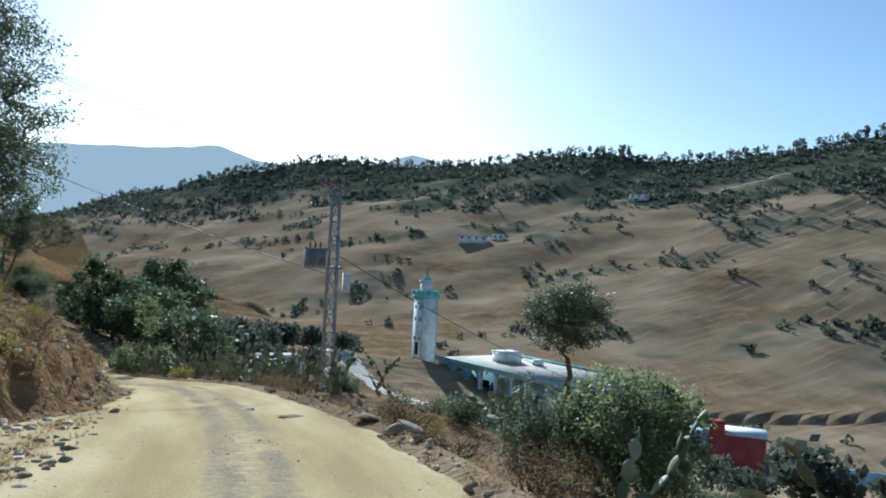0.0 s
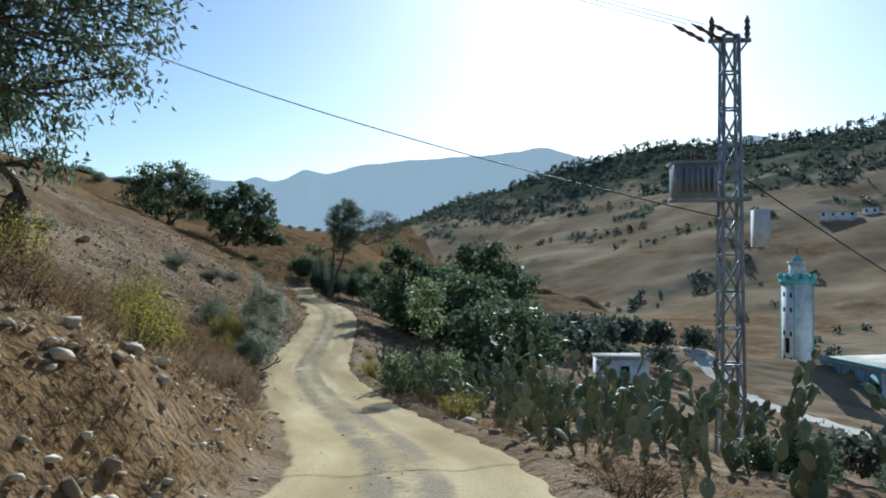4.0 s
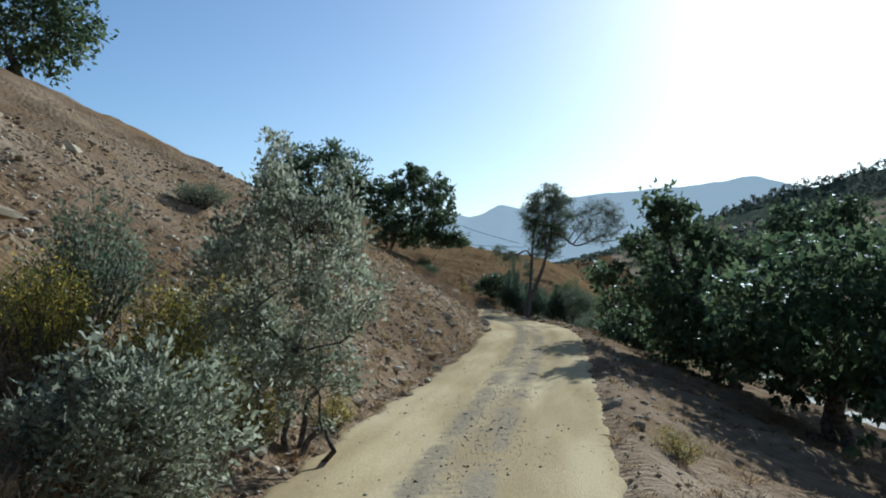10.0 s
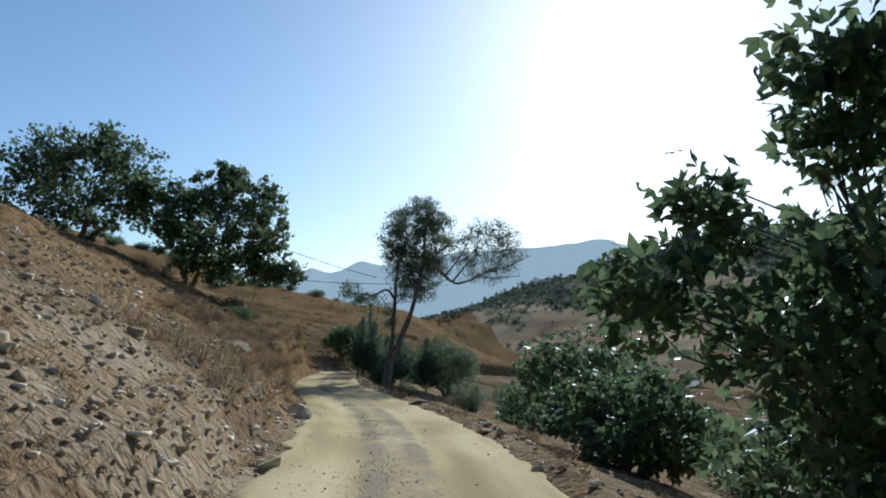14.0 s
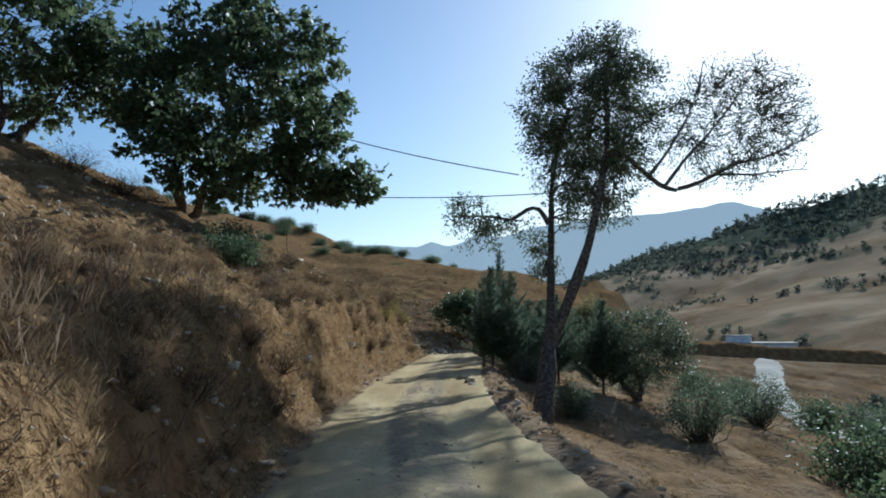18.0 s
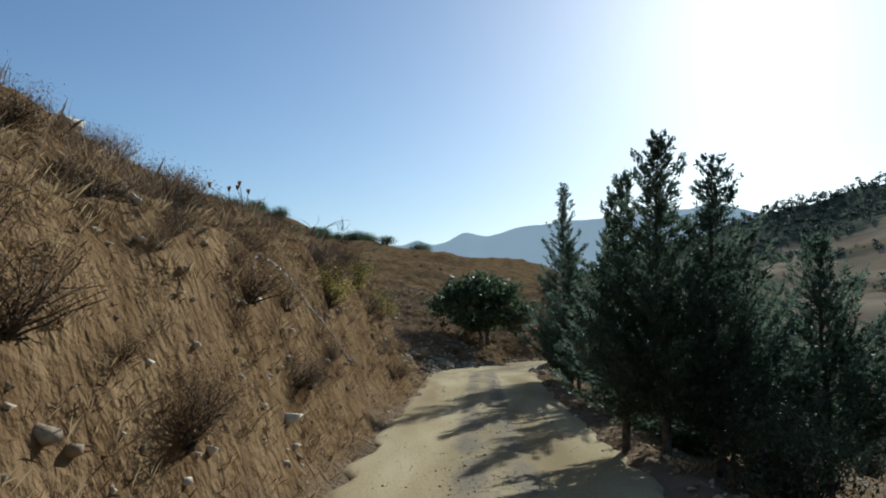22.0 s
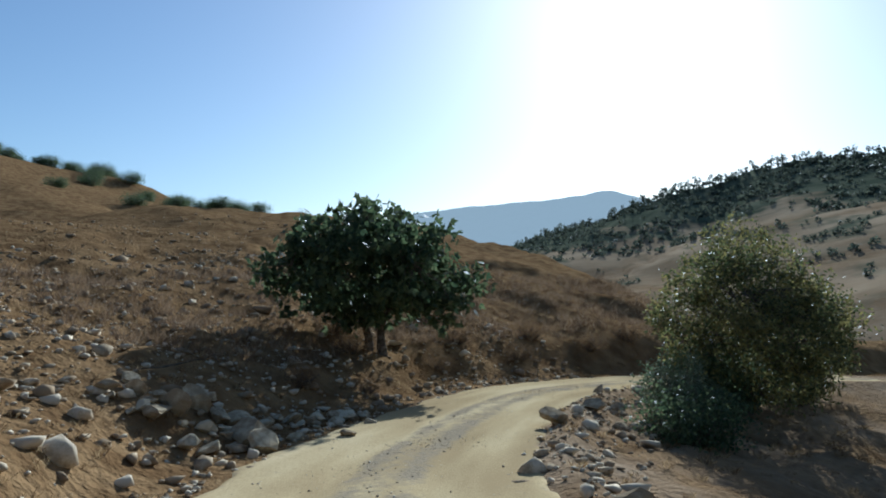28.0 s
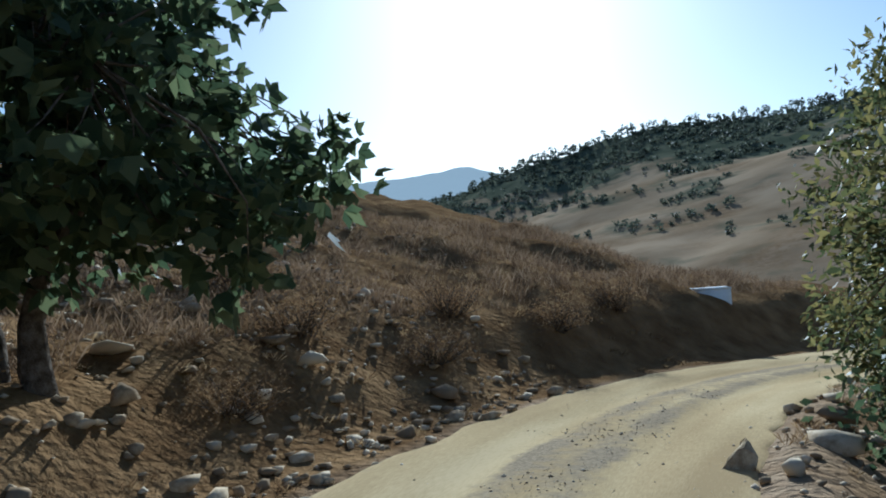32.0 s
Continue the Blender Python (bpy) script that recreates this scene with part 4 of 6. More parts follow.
# ---------------------------------------------------------------- shrubs and cacti
GREY = [shrub_meshes("grey_shrub", 100 + i, 0.8, 1.3, 64, 4600, 0.06, M_SHRUB, 0.42, 0.1, 0.045) for i in range(3)]
YELLOW = [shrub_meshes("yellow_shrub", 110 + i, 0.7, 1.0, 46, 2800, 0.045, M_YELLOW, 0.4, 0.15, 0.06) for i in range(2)]
M_BROWN = material("dead_stalks", [(0.13, 0.075, 0.035), (0.24, 0.145, 0.065), (0.36, 0.24, 0.12)], scale=1.5, fine=6, per_island=0.6, bump=0, translucent=0.3)
BROWN = [shrub_meshes("brown_shrub", 120 + i, 0.75, 0.65, 46, 3000, 0.05, M_BROWN, 0.22, 0.05) for i in range(3)]
M_DEAD = material("withered_weeds", [(0.065, 0.048, 0.032), (0.115, 0.082, 0.052), (0.19, 0.135, 0.085)], scale=1.5, fine=6, per_island=0.6, bump=0, translucent=0.3)
DEAD = [shrub_meshes("withered_shrub", 125 + i, 0.75, 0.6, 46, 2600, 0.05, M_DEAD, 0.25, 0.05) for i in range(2)]
DARK = [shrub_meshes("dark_shrub", 130 + i, 1.0, 1.0, 30, 4200, 0.085, M_FIG, 0.5, 0.1) for i in range(3)]

# along the road, to the left of its centre, size, height, sort
ROADSIDE = [
    (54.6, 4.3, 0.9, 1.1, "y"), (57.2, 3.4, 0.8, 0.9, "y"),
    (59.0, 3.1, 0.7, 0.9, "y"), (52.4, 4.6, 0.8, 0.8, "b"), (36.2, 5.0, 1.3, 1.3, "y"), (39.0, 4.5, 1.1, 1.0, "y"), (34.0, 4.4, 1.2, 1.2, "y"), (31.0, 4.2, 1.0, 1.0, "y"),
    (42.0, 4.2, 1.0, 0.9, "b"), (44.5, 5.2, 0.9, 0.8, "y"), (47.0, 6.5, 0.9, 0.8, "b"), (40.5, 6.6, 1.2, 0.9, "b"), (37.5, 7.5, 1.2, 0.9, "b"), (28.0, 4.0, 0.6, 0.9, "b"),
    (30.5, 5.8, 0.8, 0.9, "y"), (25.0, 4.6, 0.6, 0.9, "y"), (33.0, -2.8, 0.8, 0.8, "b"), (36.0, -2.7, 1.0, 0.9, "y"), (40.0, -2.6, 0.9, 0.9, "b"), (50.0, -2.7, 0.9, 0.9, "y"),
    (52.5, -2.8, 0.9, 0.8, "y"), (55.0, -3.1, 1.1, 0.7, "b"), (58.5, -2.9, 0.7, 0.7, "y"), (46.5, -3.4, 1.2, 1.1, "g"), (48.2, -4.6, 1.3, 1.2, "g"), (44.2, -4.2, 1.0, 1.0, "g"), (55.4, 3.4, 1.1, 1.1, "y"), (56.6, 3.7, 1.2, 1.2, "y"), (58.2, 3.6, 1.0, 1.1, "y"), (54.0, 3.9, 1.1, 1.2, "y"), (51.6, 3.5, 0.9, 1.0, "y"), (59.6, 4.4, 1.0, 1.0, "y"),
    (22.5, -2.6, 1.0, 0.9, "b"), (26.0, -2.6, 1.1, 0.9, "b"), (18.5, -2.9, 0.6, 0.9, "b"), (14.5, -3.3, 1.2, 1.0, "b"), (11.5, -3.2, 1.0, 0.8, "b"), (9.0, -3.6, 1.1, 0.9, "b"), (16.5, -4.4, 0.8, 0.9, "y"),
    (12.5, -5.2, 1.3, 1.1, "g"), (7.5, -4.6, 1.0, 0.9, "b"), (5.5, -3.9, 0.9, 0.8, "b"), (20.0, -4.9, 0.9, 0.9, "g"), (68.0, 9.5, 1.3, 0.5, "g"), (72.0, 8.0, 1.3, 0.45, "g"), (75.5, 7.2, 1.2, 0.5, "g"),
    (66.0, 22.0, 1.5, 0.6, "d"), (58.0, 13.5, 1.0, 0.6, "d"), (88.0, 3.3, 0.8, 0.9, "b"), (92.0, 3.1, 0.9, 0.9, "b"), (96.0, 3.0, 0.9, 1.0, "b"), (101.0, 2.9, 1.0, 1.0, "b"), (106.0, 2.9, 0.9, 1.1, "b"),
    (110.5, 3.0, 0.8, 0.9, "b"), (113.0, 2.8, 1.0, 1.0, "b"), (116.0, 3.3, 0.8, 0.9, "b"), (119.0, 5.5, 1.1, 0.8, "d"), (122.0, 6.5, 1.2, 0.7, "d"), (126.0, 2.9, 0.8, 0.9, "b"), (131.0, 3.0, 0.9, 0.9, "b"),
    (136.0, 2.9, 0.9, 0.8, "y"), (141.0, 3.2, 0.9, 0.8, "y"), (145.0, 3.2, 1.0, 0.9, "y"), (148.5, 3.0, 0.8, 0.7, "b"), (12.5, 4.2, 0.8, 0.9, "b"), (15.0, 5.2, 1.0, 0.9, "b"), (17.0, 4.4, 0.8, 0.9, "y"), (19.0, 5.0, 1.0, 0.9, "b"), (20.5, 4.2, 0.8, 1.0, "b"), (22.0, 5.6, 0.8, 0.9, "y"), (23.5, 4.4, 0.9, 0.9, "b"), (26.5, 4.6, 1.0, 1.0, "b"), (28.5, 5.6, 1.1, 1.0, "b"), (32.0, 5.6, 1.1, 1.0, "b"), (35.0, 6.4, 1.1, 1.0, "b"), (18.0, 7.0, 0.9, 0.9, "b"), (14.0, 7.0, 1.1, 1.0, "b"), (49.5, 3.6, 0.8, 0.8, "b"), (56.0, 4.6, 1.1, 1.2, "g"), (168.5, 4.4, 1.0, 0.8, "b"), (171.0, 3.6, 0.9, 0.8, "b"), (173.0, 5.2, 1.2, 0.9, "b"), (175.0, 4.0, 1.0, 0.8, "b"), (177.5, 5.0, 1.2, 1.0, "b"), (179.5, 3.8, 1.1, 0.9, "b"), (181.5, 5.0, 1.3, 1.0, "b"), (183.5, 4.0, 1.2, 1.0, "b"), (186.0, 4.4, 1.3, 1.0, "b"), (174.0, 7.0, 1.3, 1.0, "b"), (178.5, 7.5, 1.4, 1.1, "b"), (84.5, -3.0, 0.8, 0.6, "b"), (88.5, -3.1, 0.9, 0.5, "b"), (99.0, -3.0, 0.8, 0.6, "b"),
]
rng_s = np.random.default_rng(31)
SORT = {"g": (GREY, "shrub", "grey-green leafy shrub beside the dirt track", "green_shrub"), "y": (YELLOW, "shrub", "yellow-flowering broom shrub on the dry verge", "broom_shrub"),
        "b": (BROWN, "shrub", "dry brown thorny shrub on the verge", "dry_shrub"), "d": (DARK, "bush", "dark green low bush on the brown slope", "dark_bush")}


def road_place(s, d):
    i = int(np.clip(np.searchsorted(ARC, s), 1, len(LINE) - 1))
    t = LINE[i, :2] - LINE[i - 1, :2]
    t = t / np.hypot(*t)
    return LINE[i, 0] - t[1] * d, LINE[i, 1] + t[0] * d


for x, y, size, tall, sort in ((-15.0, 25.2, 1.2, 1.1, "y"), (-15.9, 24.4, 1.1, 1.2, "g"), (-14.2, 26.0, 0.9, 1.0, "b"), (-27.4, 46.9, 0.95, 1.15, "y"), (-28.9, 50.2, 0.75, 0.8, "y"), (-27.9, 47.9, 0.8, 1.0, "y"), (-27.0, 46.2, 0.95, 1.3, "y"), (-26.7, 45.7, 0.8, 1.1, "y"), (-29.6, 49.4, 0.9, 1.2, "g"), (-74.3, 96.8, 1.7, 0.9, "b"), (-74.7, 98.9, 1.6, 0.9, "b"), (-72.7, 99.2, 1.3, 0.9, "b")):
    meshes, cat, label, name = SORT[sort]
    shrub(name, meshes[0], x, y, size, label, cat, 40 * size, tall, name.replace("_", " ") + "s on the verges")
for s, d, size, tall, sort in ROADSIDE:
    x, y = road_place(s, d)
    meshes, cat, label, name = SORT[sort]
    shrub(name, meshes[int(rng_s.integers(0, len(meshes)))], x, y, size, label, cat, float(rng_s.uniform(0, 360)), tall, name.replace("_", " ") + "s on the verges")
# dry weeds at the foot of the scree
for k in range(70):
    s, d = rng_s.uniform(33, 54), 2.5 + 5.0 * rng_s.uniform(0, 1) ** 1.2
    x, y = road_place(s, d)
    shrub("dry_shrub", BROWN[k % 3], x, y, float(rng_s.uniform(0.4, 0.9)), "dry brown weeds at the foot of the scree", "shrub", float(rng_s.uniform(0, 360)), float(rng_s.uniform(0.7, 1.4)), "dry weeds on the slope")
# dry tussocks all over the cut bank
for k in range(200):
    s, d = rng_s.uniform(94, 154), 2.5 + 4.5 * rng_s.uniform(0, 1) ** 1.3
    x, y = road_place(s, d)
    shrub("dry_shrub", (BROWN + DEAD)[k % 5], x, y, float(rng_s.uniform(0.3, 0.75)), ("dark withered tussock on the cut bank" if k % 5 > 2 else "dry brown tussock on the cut bank"), "shrub", float(rng_s.uniform(0, 360)), float(rng_s.uniform(0.7, 1.3)), "dry tussocks on the bank")
# thicket on the valley side and bushes on the far hillside
for k in range(36):
    s, d = rng_s.uniform(2, 50), -rng_s.uniform(6.0, 17)
    x, y = road_place(s, d)
    sort = "gdbd"[int(rng_s.integers(0, 4))]
    meshes, cat, label, name = SORT[sort]
    shrub(name, meshes[int(rng_s.integers(0, len(meshes)))], x, y, float(rng_s.uniform(0.8, 1.2) * (0.8 if s < 32 else 1.15)), label.replace("beside the dirt track", "in the thicket below the track").replace("on the verge", "on the valley slope").replace("on the brown slope", "in the thicket below the track"), cat, float(rng_s.uniform(0, 360)), float(rng_s.uniform(0.7, 1.1)), name.replace("_", " ") + "s below the track")
for k in range(24):
    s, d = rng_s.uniform(92, 175), -rng_s.uniform(9, 30)
    x, y = road_place(s, d)
    meshes, cat, label, name = SORT["gd"[k % 2]]
    shrub(name, meshes[k % 3], x, y, float(rng_s.uniform(1.4, 2.6)), "dark green bush on the valley slope below the track", cat, float(rng_s.uniform(0, 360)), float(rng_s.uniform(0.7, 1.1)), "bushes on the valley slope")
for s, d, size in ((132, -3.9, 1.5), (134.5, -4.6, 1.8), (137, -4.2, 1.6), (139.5, -4.4, 1.8), (142, -4.6, 1.7), (145, -4.6, 1.6), (148, -5.0, 1.8), (151.5, -4.6, 1.5), (128, -5.5, 1.6), (173, -4.6, 1.8), (170, -5.0, 1.6), (177, -4.4, 2.0), (181, -4.2, 1.9), (185, -4.6, 1.8)):
    x, y = road_place(s, d)
    shrub("dark_bush", (DARK + GREY)[int(rng_s.integers(0, 6))], x, y, size * 0.85, "thick dark bush under the trees on the valley side", "bush", float(rng_s.uniform(0, 360)), 0.95, "bushes under the trees")
for k in range(56):
    t = k / 55
    x, y = -150 - 125 * t + rng_s.normal() * 7, 222 + 22 * t + rng_s.normal() * 12
    shrub("dark_bush", DARK[k % 3], x, y, float(rng_s.uniform(1.2, 2.2) + 1.4 * t), "dark round bush on the far brown hillside", "bush", float(rng_s.uniform(0, 360)), 0.8, "bushes on the hillside")


def pad_mesh(seed):
    """A flat oval cactus pad with a thick rim, standing on its narrow end."""
    rng = np.random.default_rng(seed)
    rings, sides = 9, 10
    v = []
    for i in range(rings):
        t = (1 - math.cos(math.pi * i / (rings - 1))) / 2
        wv = 0.5 * max(0.06, math.sin(math.pi * t) ** 0.75 * (0.72 + 0.36 * t))
        for k in range(sides):
            a = 2 * math.pi * k / sides
            v.append((wv * 0.72 * math.cos(a), wv * 0.16 * math.sin(a) + 0.04 * math.sin(3 * t + seed), t))
    f = []
    for i in range(rings - 1):
        for k in range(sides):
            f.append((i * sides + k, i * sides + (k + 1) % sides, (i + 1) * sides + (k + 1) % sides, (i + 1) * sides + k))
    return mesh_from("pad", np.array(v), np.array(f), M_CACTUS, True)


PADS = [pad_mesh(i) for i in range(3)]


def cactus(x, y, seed, n=9, size=0.42, first=3):
    """A prickly pear: pads that stand on the rims of other pads."""
    rng = np.random.default_rng(seed)
    root = thing("prickly_pear", x, y, height(x, y) - 0.04, "green prickly pear cactus with flat oval pads", "cactus", "prickly pears below the track", float(rng.uniform(0, 360)))
    tops = [Matrix.Translation((rng.normal() * 0.3, rng.normal() * 0.3, 0)) for _ in range(first)]
    level = [0] * first
    for k in range(n):
        j = int(rng.integers(max(0, len(tops) - 9), len(tops)))
        lean = Euler((rng.normal() * 0.26, rng.normal() * 0.24, rng.uniform(-1.2, 1.2)))
        m = tops[j] @ Matrix.LocRotScale(None, lean, None)
        s = size * rng.uniform(0.75, 1.2) * 0.93 ** level[j]
        part("pad", PADS[int(rng.integers(0, 3))], root, at=m @ Matrix.Scale(s, 4))
        for q in (0.95, 0.9):
            tops.append(m @ Matrix.Translation(((q - 0.93) * 4 * s, 0, q * s)))
            level.append(level[j] + 1)
    return root


spots = [(27 + 0.42 * k + 0.5 * math.sin(3 * k), -3.6 - 1.25 * (k % 5) - 0.5 * math.sin(2.3 * k)) for k in range(48)] + [(30 + 0.36 * k + 0.4 * math.sin(5 * k), -4.2 - 1.5 * (k % 4) - 0.7 * math.sin(1.7 * k)) for k in range(30)]
spots += [(10 + 0.8 * k, -5.2 - 1.2 * (k % 3)) for k in range(8)] + [(45.5, 5.6), (46.6, 6.4), (43.6, 5.3), (48.6, 5.9), (50.5, -3.6), (47, -2.9), (44.8, -2.8), (41.8, -2.9), (2.5, -4.8), (4.2, -5.4), (6.4, -5.9)]
for k, (s, d) in enumerate(spots):
    x, y = road_place(s, d)
    cactus(x, y, 300 + k, 15 if d < 0 else 5, 0.42 if d < 0 else 0.3, 4 if d < 0 else 2)

# ---------------------------------------------------------------- rocks
for x, y, size, st in ((-24.0, 43.2, 0.34, (1, 1, 1)), (-23.2, 42.4, 0.2, (1, 1, 1)), (-22.2, 41.0, 0.28, (1.2, 1, 0.8)), (-24.6, 42.6, 0.22, (1, 1, 1)), (-21.3, 40.6, 0.17, (1, 1, 1)), (-32.0, 48.2, 0.42, (1.2, 1, 0.7)), (-32.2, 46.1, 0.6, (1.9, 0.7, 0.5)),
                       (-39.2, 47.5, 0.7, (1.7, 0.8, 0.5)), (-40.8, 51.8, 0.4, (1, 1, 0.7)), (-29.8, 44.0, 0.3, (1.5, 1, 0.6)), (-26.5, 55.0, 0.28, (1.4, 1, 0.6)), (-38.3, 63.5, 0.22, (1, 1, 1)), (-37.9, 64.6, 0.26, (1.3, 0.8, 1)), (-40.2, 70.4, 0.26, (1, 1, 1)),
                       (-39.7, 76.6, 0.28, (1.4, 1, 0.6)), (-46.2, 86.6, 0.48, (1.4, 1, 0.75)), (-44.5, 84.5, 0.4, (1.2, 1, 0.7)), (-47.2, 87.8, 0.3, (1, 1, 1)), (-45.2, 85.8, 0.26, (1.2, 1, 0.8)), (-46.4, 85.2, 0.42, (1.4, 1, 0.6)), (-49.2, 88.9, 0.36, (1.3, 1, 0.6)), 
                       (-46.5, 78.6, 0.5, (1.2, 1, 0.8)), (-47.6, 79.9, 0.36, (1, 1, 1)), (-48.0, 78.0, 0.6, (1.2, 0.8, 0.8)), (-65.2, 107.2, 0.22, (1.2, 1, 0.7)), (-64.7, 106.9, 0.30, (1.2, 1, 0.7)), (-64.2, 106.4, 0.26, (1.2, 1, 0.7)), (-63.4, 105.4, 0.34, (1.2, 1, 0.7)), (-62.7, 104.6, 0.30, (1.2, 1, 0.7)), (-88.5, 137.0, 0.42, (1, 0.9, 1.1)), (-88.9, 138.4, 0.3, (1.2, 1, 0.7)), (-85.2, 145.3, 0.36, (1.2, 1, 0.8)), (-88.2, 139.2, 0.26, (1, 1, 1)), (-88.8, 141.0, 0.24, (1, 1, 1)), (-81.3, 134.2, 0.42, (1, 1, 1)), (-84.9, 142.2, 0.5, (1, 1, 0.9)),
                       (-86.2, 149.4, 0.36, (0.9, 0.9, 1.2)), (-84.9, 146.8, 0.34, (1, 1, 1)), (-84.2, 144.6, 0.3, (1.2, 1, 0.7)), (-0.5, 14.5, 0.36, (1.1, 1, 0.85)), (-2.9, 15.8, 0.42, (1.6, 0.9, 0.35)), (-1.2, 14.9, 0.34, (1.5, 0.9, 0.35)), (-4.3, 17.2, 0.3, (1.4, 1, 0.4)), (0.6, 13.6, 0.26, (1, 1, 0.9)), (-8.2, 33.6, 0.34, (1, 1, 1))):
    rock(x, y, size, stretch=st, group="rocks along the track")
rng_r = np.random.default_rng(8)
for x, y, size, st in ((-89.3, 137.4, 0.48, (1, 0.9, 1.0)), (-90.1, 136.6, 0.58, (1.2, 0.8, 0.9)), (-90.4, 137.3, 0.46, (0.9, 1, 1.2)), (-89.9, 135.9, 0.44, (1.4, 0.9, 0.5)), (-90.7, 136.2, 0.34, (1, 1, 1)), (-89.6, 136.9, 0.28, (1, 1, 1)), (-88.9, 136.2, 0.36, (1.5, 1, 0.5)), (-89.9, 137.9, 0.34, (1, 1, 1.1))):
    rock(x, y, size, "large pale tan block of stone in a heap beside the track", st, 0.05, "stones in the heap")
for k in range(40):
    t = rng_r.uniform(0, 1)
    if k < 22:
        x, y = -90.1 + rng_r.normal() * 0.55, 136.6 + rng_r.normal() * 0.7
    else:
        x, y = -89.9 + 0.3 * t + rng_r.normal() * 0.25, 138.4 + 3.0 * t + rng_r.normal() * 0.3
    rock(x, y, float(rng_r.uniform(0.1, 0.3)), "pale broken stone in a heap beside the track", (1.2, 0.9, 0.85), float(rng_r.uniform(0, 0.12)), "stones in the heap")


def scatter(name, places, meshes_v, sizes, rng, mat, label, category, sink=0.25):
    """Many small stones in one mesh."""
    vs_, fs_, n = [], [], 0
    for p, s in zip(places, sizes):
        v, f = meshes_v[int(rng.integers(0, len(meshes_v)))]
        a = rng.uniform(0, 6.283)
        c, t = math.cos(a), math.sin(a)
        st = rng.uniform(0.7, 1.4, 3) * s
        w = v * st
        w = np.stack([w[:, 0] * c - w[:, 1] * t, w[:, 0] * t + w[:, 1] * c, w[:, 2]], 1)
        vs_.append(w + p + (0, 0, s * sink))
        fs_.append(f + n)
        n += len(v)
    me = mesh_from(name, np.vstack(vs_), np.vstack(fs_), mat)
    return tagged(new(name, me), label, category, kind="stuff")


def rough_stones(count, cuts, seed):
    out = []
    for i in range(count):
        me = stone_mesh("stone_shape", seed + i, M_STONES, cuts, 0.65)
        v = np.array([q.co for q in me.vertices])
        f = np.array([list(p.vertices) for p in me.polygons])
        out.append((v, f))
        bpy.data.meshes.remove(me)
    return out


SMALL = rough_stones(10, 1, 500)
rng_p = np.random.default_rng(77)


def band(n, s0, s1, d0, d1, power=1.0):
    s = rng_p.uniform(s0, s1, n)
    d = d0 + (d1 - d0) * rng_p.uniform(0, 1, n) ** power
    i = np.clip(np.searchsorted(ARC, s), 1, len(LINE) - 1)
    t = LINE[i, :2] - LINE[i - 1, :2]
    t /= np.hypot(t[:, 0], t[:, 1])[:, None]
    x, y = LINE[i, 0] + t[:, 0] * (s - ARC[i]) - t[:, 1] * d, LINE[i, 1] + t[:, 1] * (s - ARC[i]) + t[:, 0] * d
    return np.stack([x, y, ground(x, y)], 1)


def many(*bands):
    return np.vstack(bands)


p = many(band(15000, 34, 96, 2.2, 15, 1.4), band(2600, 92, 150, 2.3, 9), band(5200, 98, 152, 6, 24), band(8500, 148, 182, 2.4, 22), band(4200, 8, 34, 2.4, 8), band(1800, 2, 182, -3.3, -1.9), band(1800, 2, 182, 1.9, 2.9), band(260, 84, 100, -3.6, -2.2), band(420, 156, 180, -4.2, -2.2), band(800, 60, 150, 14, 40), band(3500, 150, 186, 8, 45))
size = rng_p.gamma(1.1, 0.03, len(p)) + 0.014
size = size * np.where(along(p[:, 0], p[:, 1])[0] > 148, 1.5, 1.0)
coarse = size > 0.055
# the larger stones of the scree beside the track lie there one by one
single = np.nonzero((size > 0.08) & (np.arange(len(p)) < 15000))[0]
single = single[np.argsort(np.abs(along(p[single, 0], p[single, 1])[1]))][:300]
STONE = [stone_mesh("stone", 620 + j, M_STONE, 1, 0.65) for j in range(6)]
for j, q in enumerate(single):
    part("stone", STONE[j % 6], ground_ob, at=Matrix.LocRotScale(Vector(p[q]) + Vector((0, 0, size[q] * 0.25)), Euler((rng_p.uniform(-0.2, 0.2), rng_p.uniform(-0.2, 0.2), rng_p.uniform(0, 6.28))), size[q] * rng_p.uniform(0.8, 1.4, 3)))
alone = np.zeros(len(p), bool)
alone[single] = True
size, p, coarse = size[~alone], p[~alone], coarse[~alone]
scatter("hillside_stones", p[coarse], SMALL, size[coarse], rng_p, M_STONES, "loose broken stones strewn over the dry hillside", "stones")
octa = [(np.array([(1, 0, 0), (0.1, 1, 0.1), (-1, 0.1, 0), (0, -1, 0.1), (0.2, 0.1, 0.6 + 0.1 * j), (0, 0, -0.5)], float) * k, np.array([(0, 1, 4), (1, 2, 4), (2, 3, 4), (3, 0, 4), (1, 0, 5), (2, 1, 5), (3, 2, 5), (0, 3, 5)])) for j, k in enumerate((0.8, 1.0, 1.2))]
scatter("hillside_rubble", p[~coarse], octa, size[~coarse], rng_p, M_STONES, "small broken stones strewn over the dry hillside", "stones")

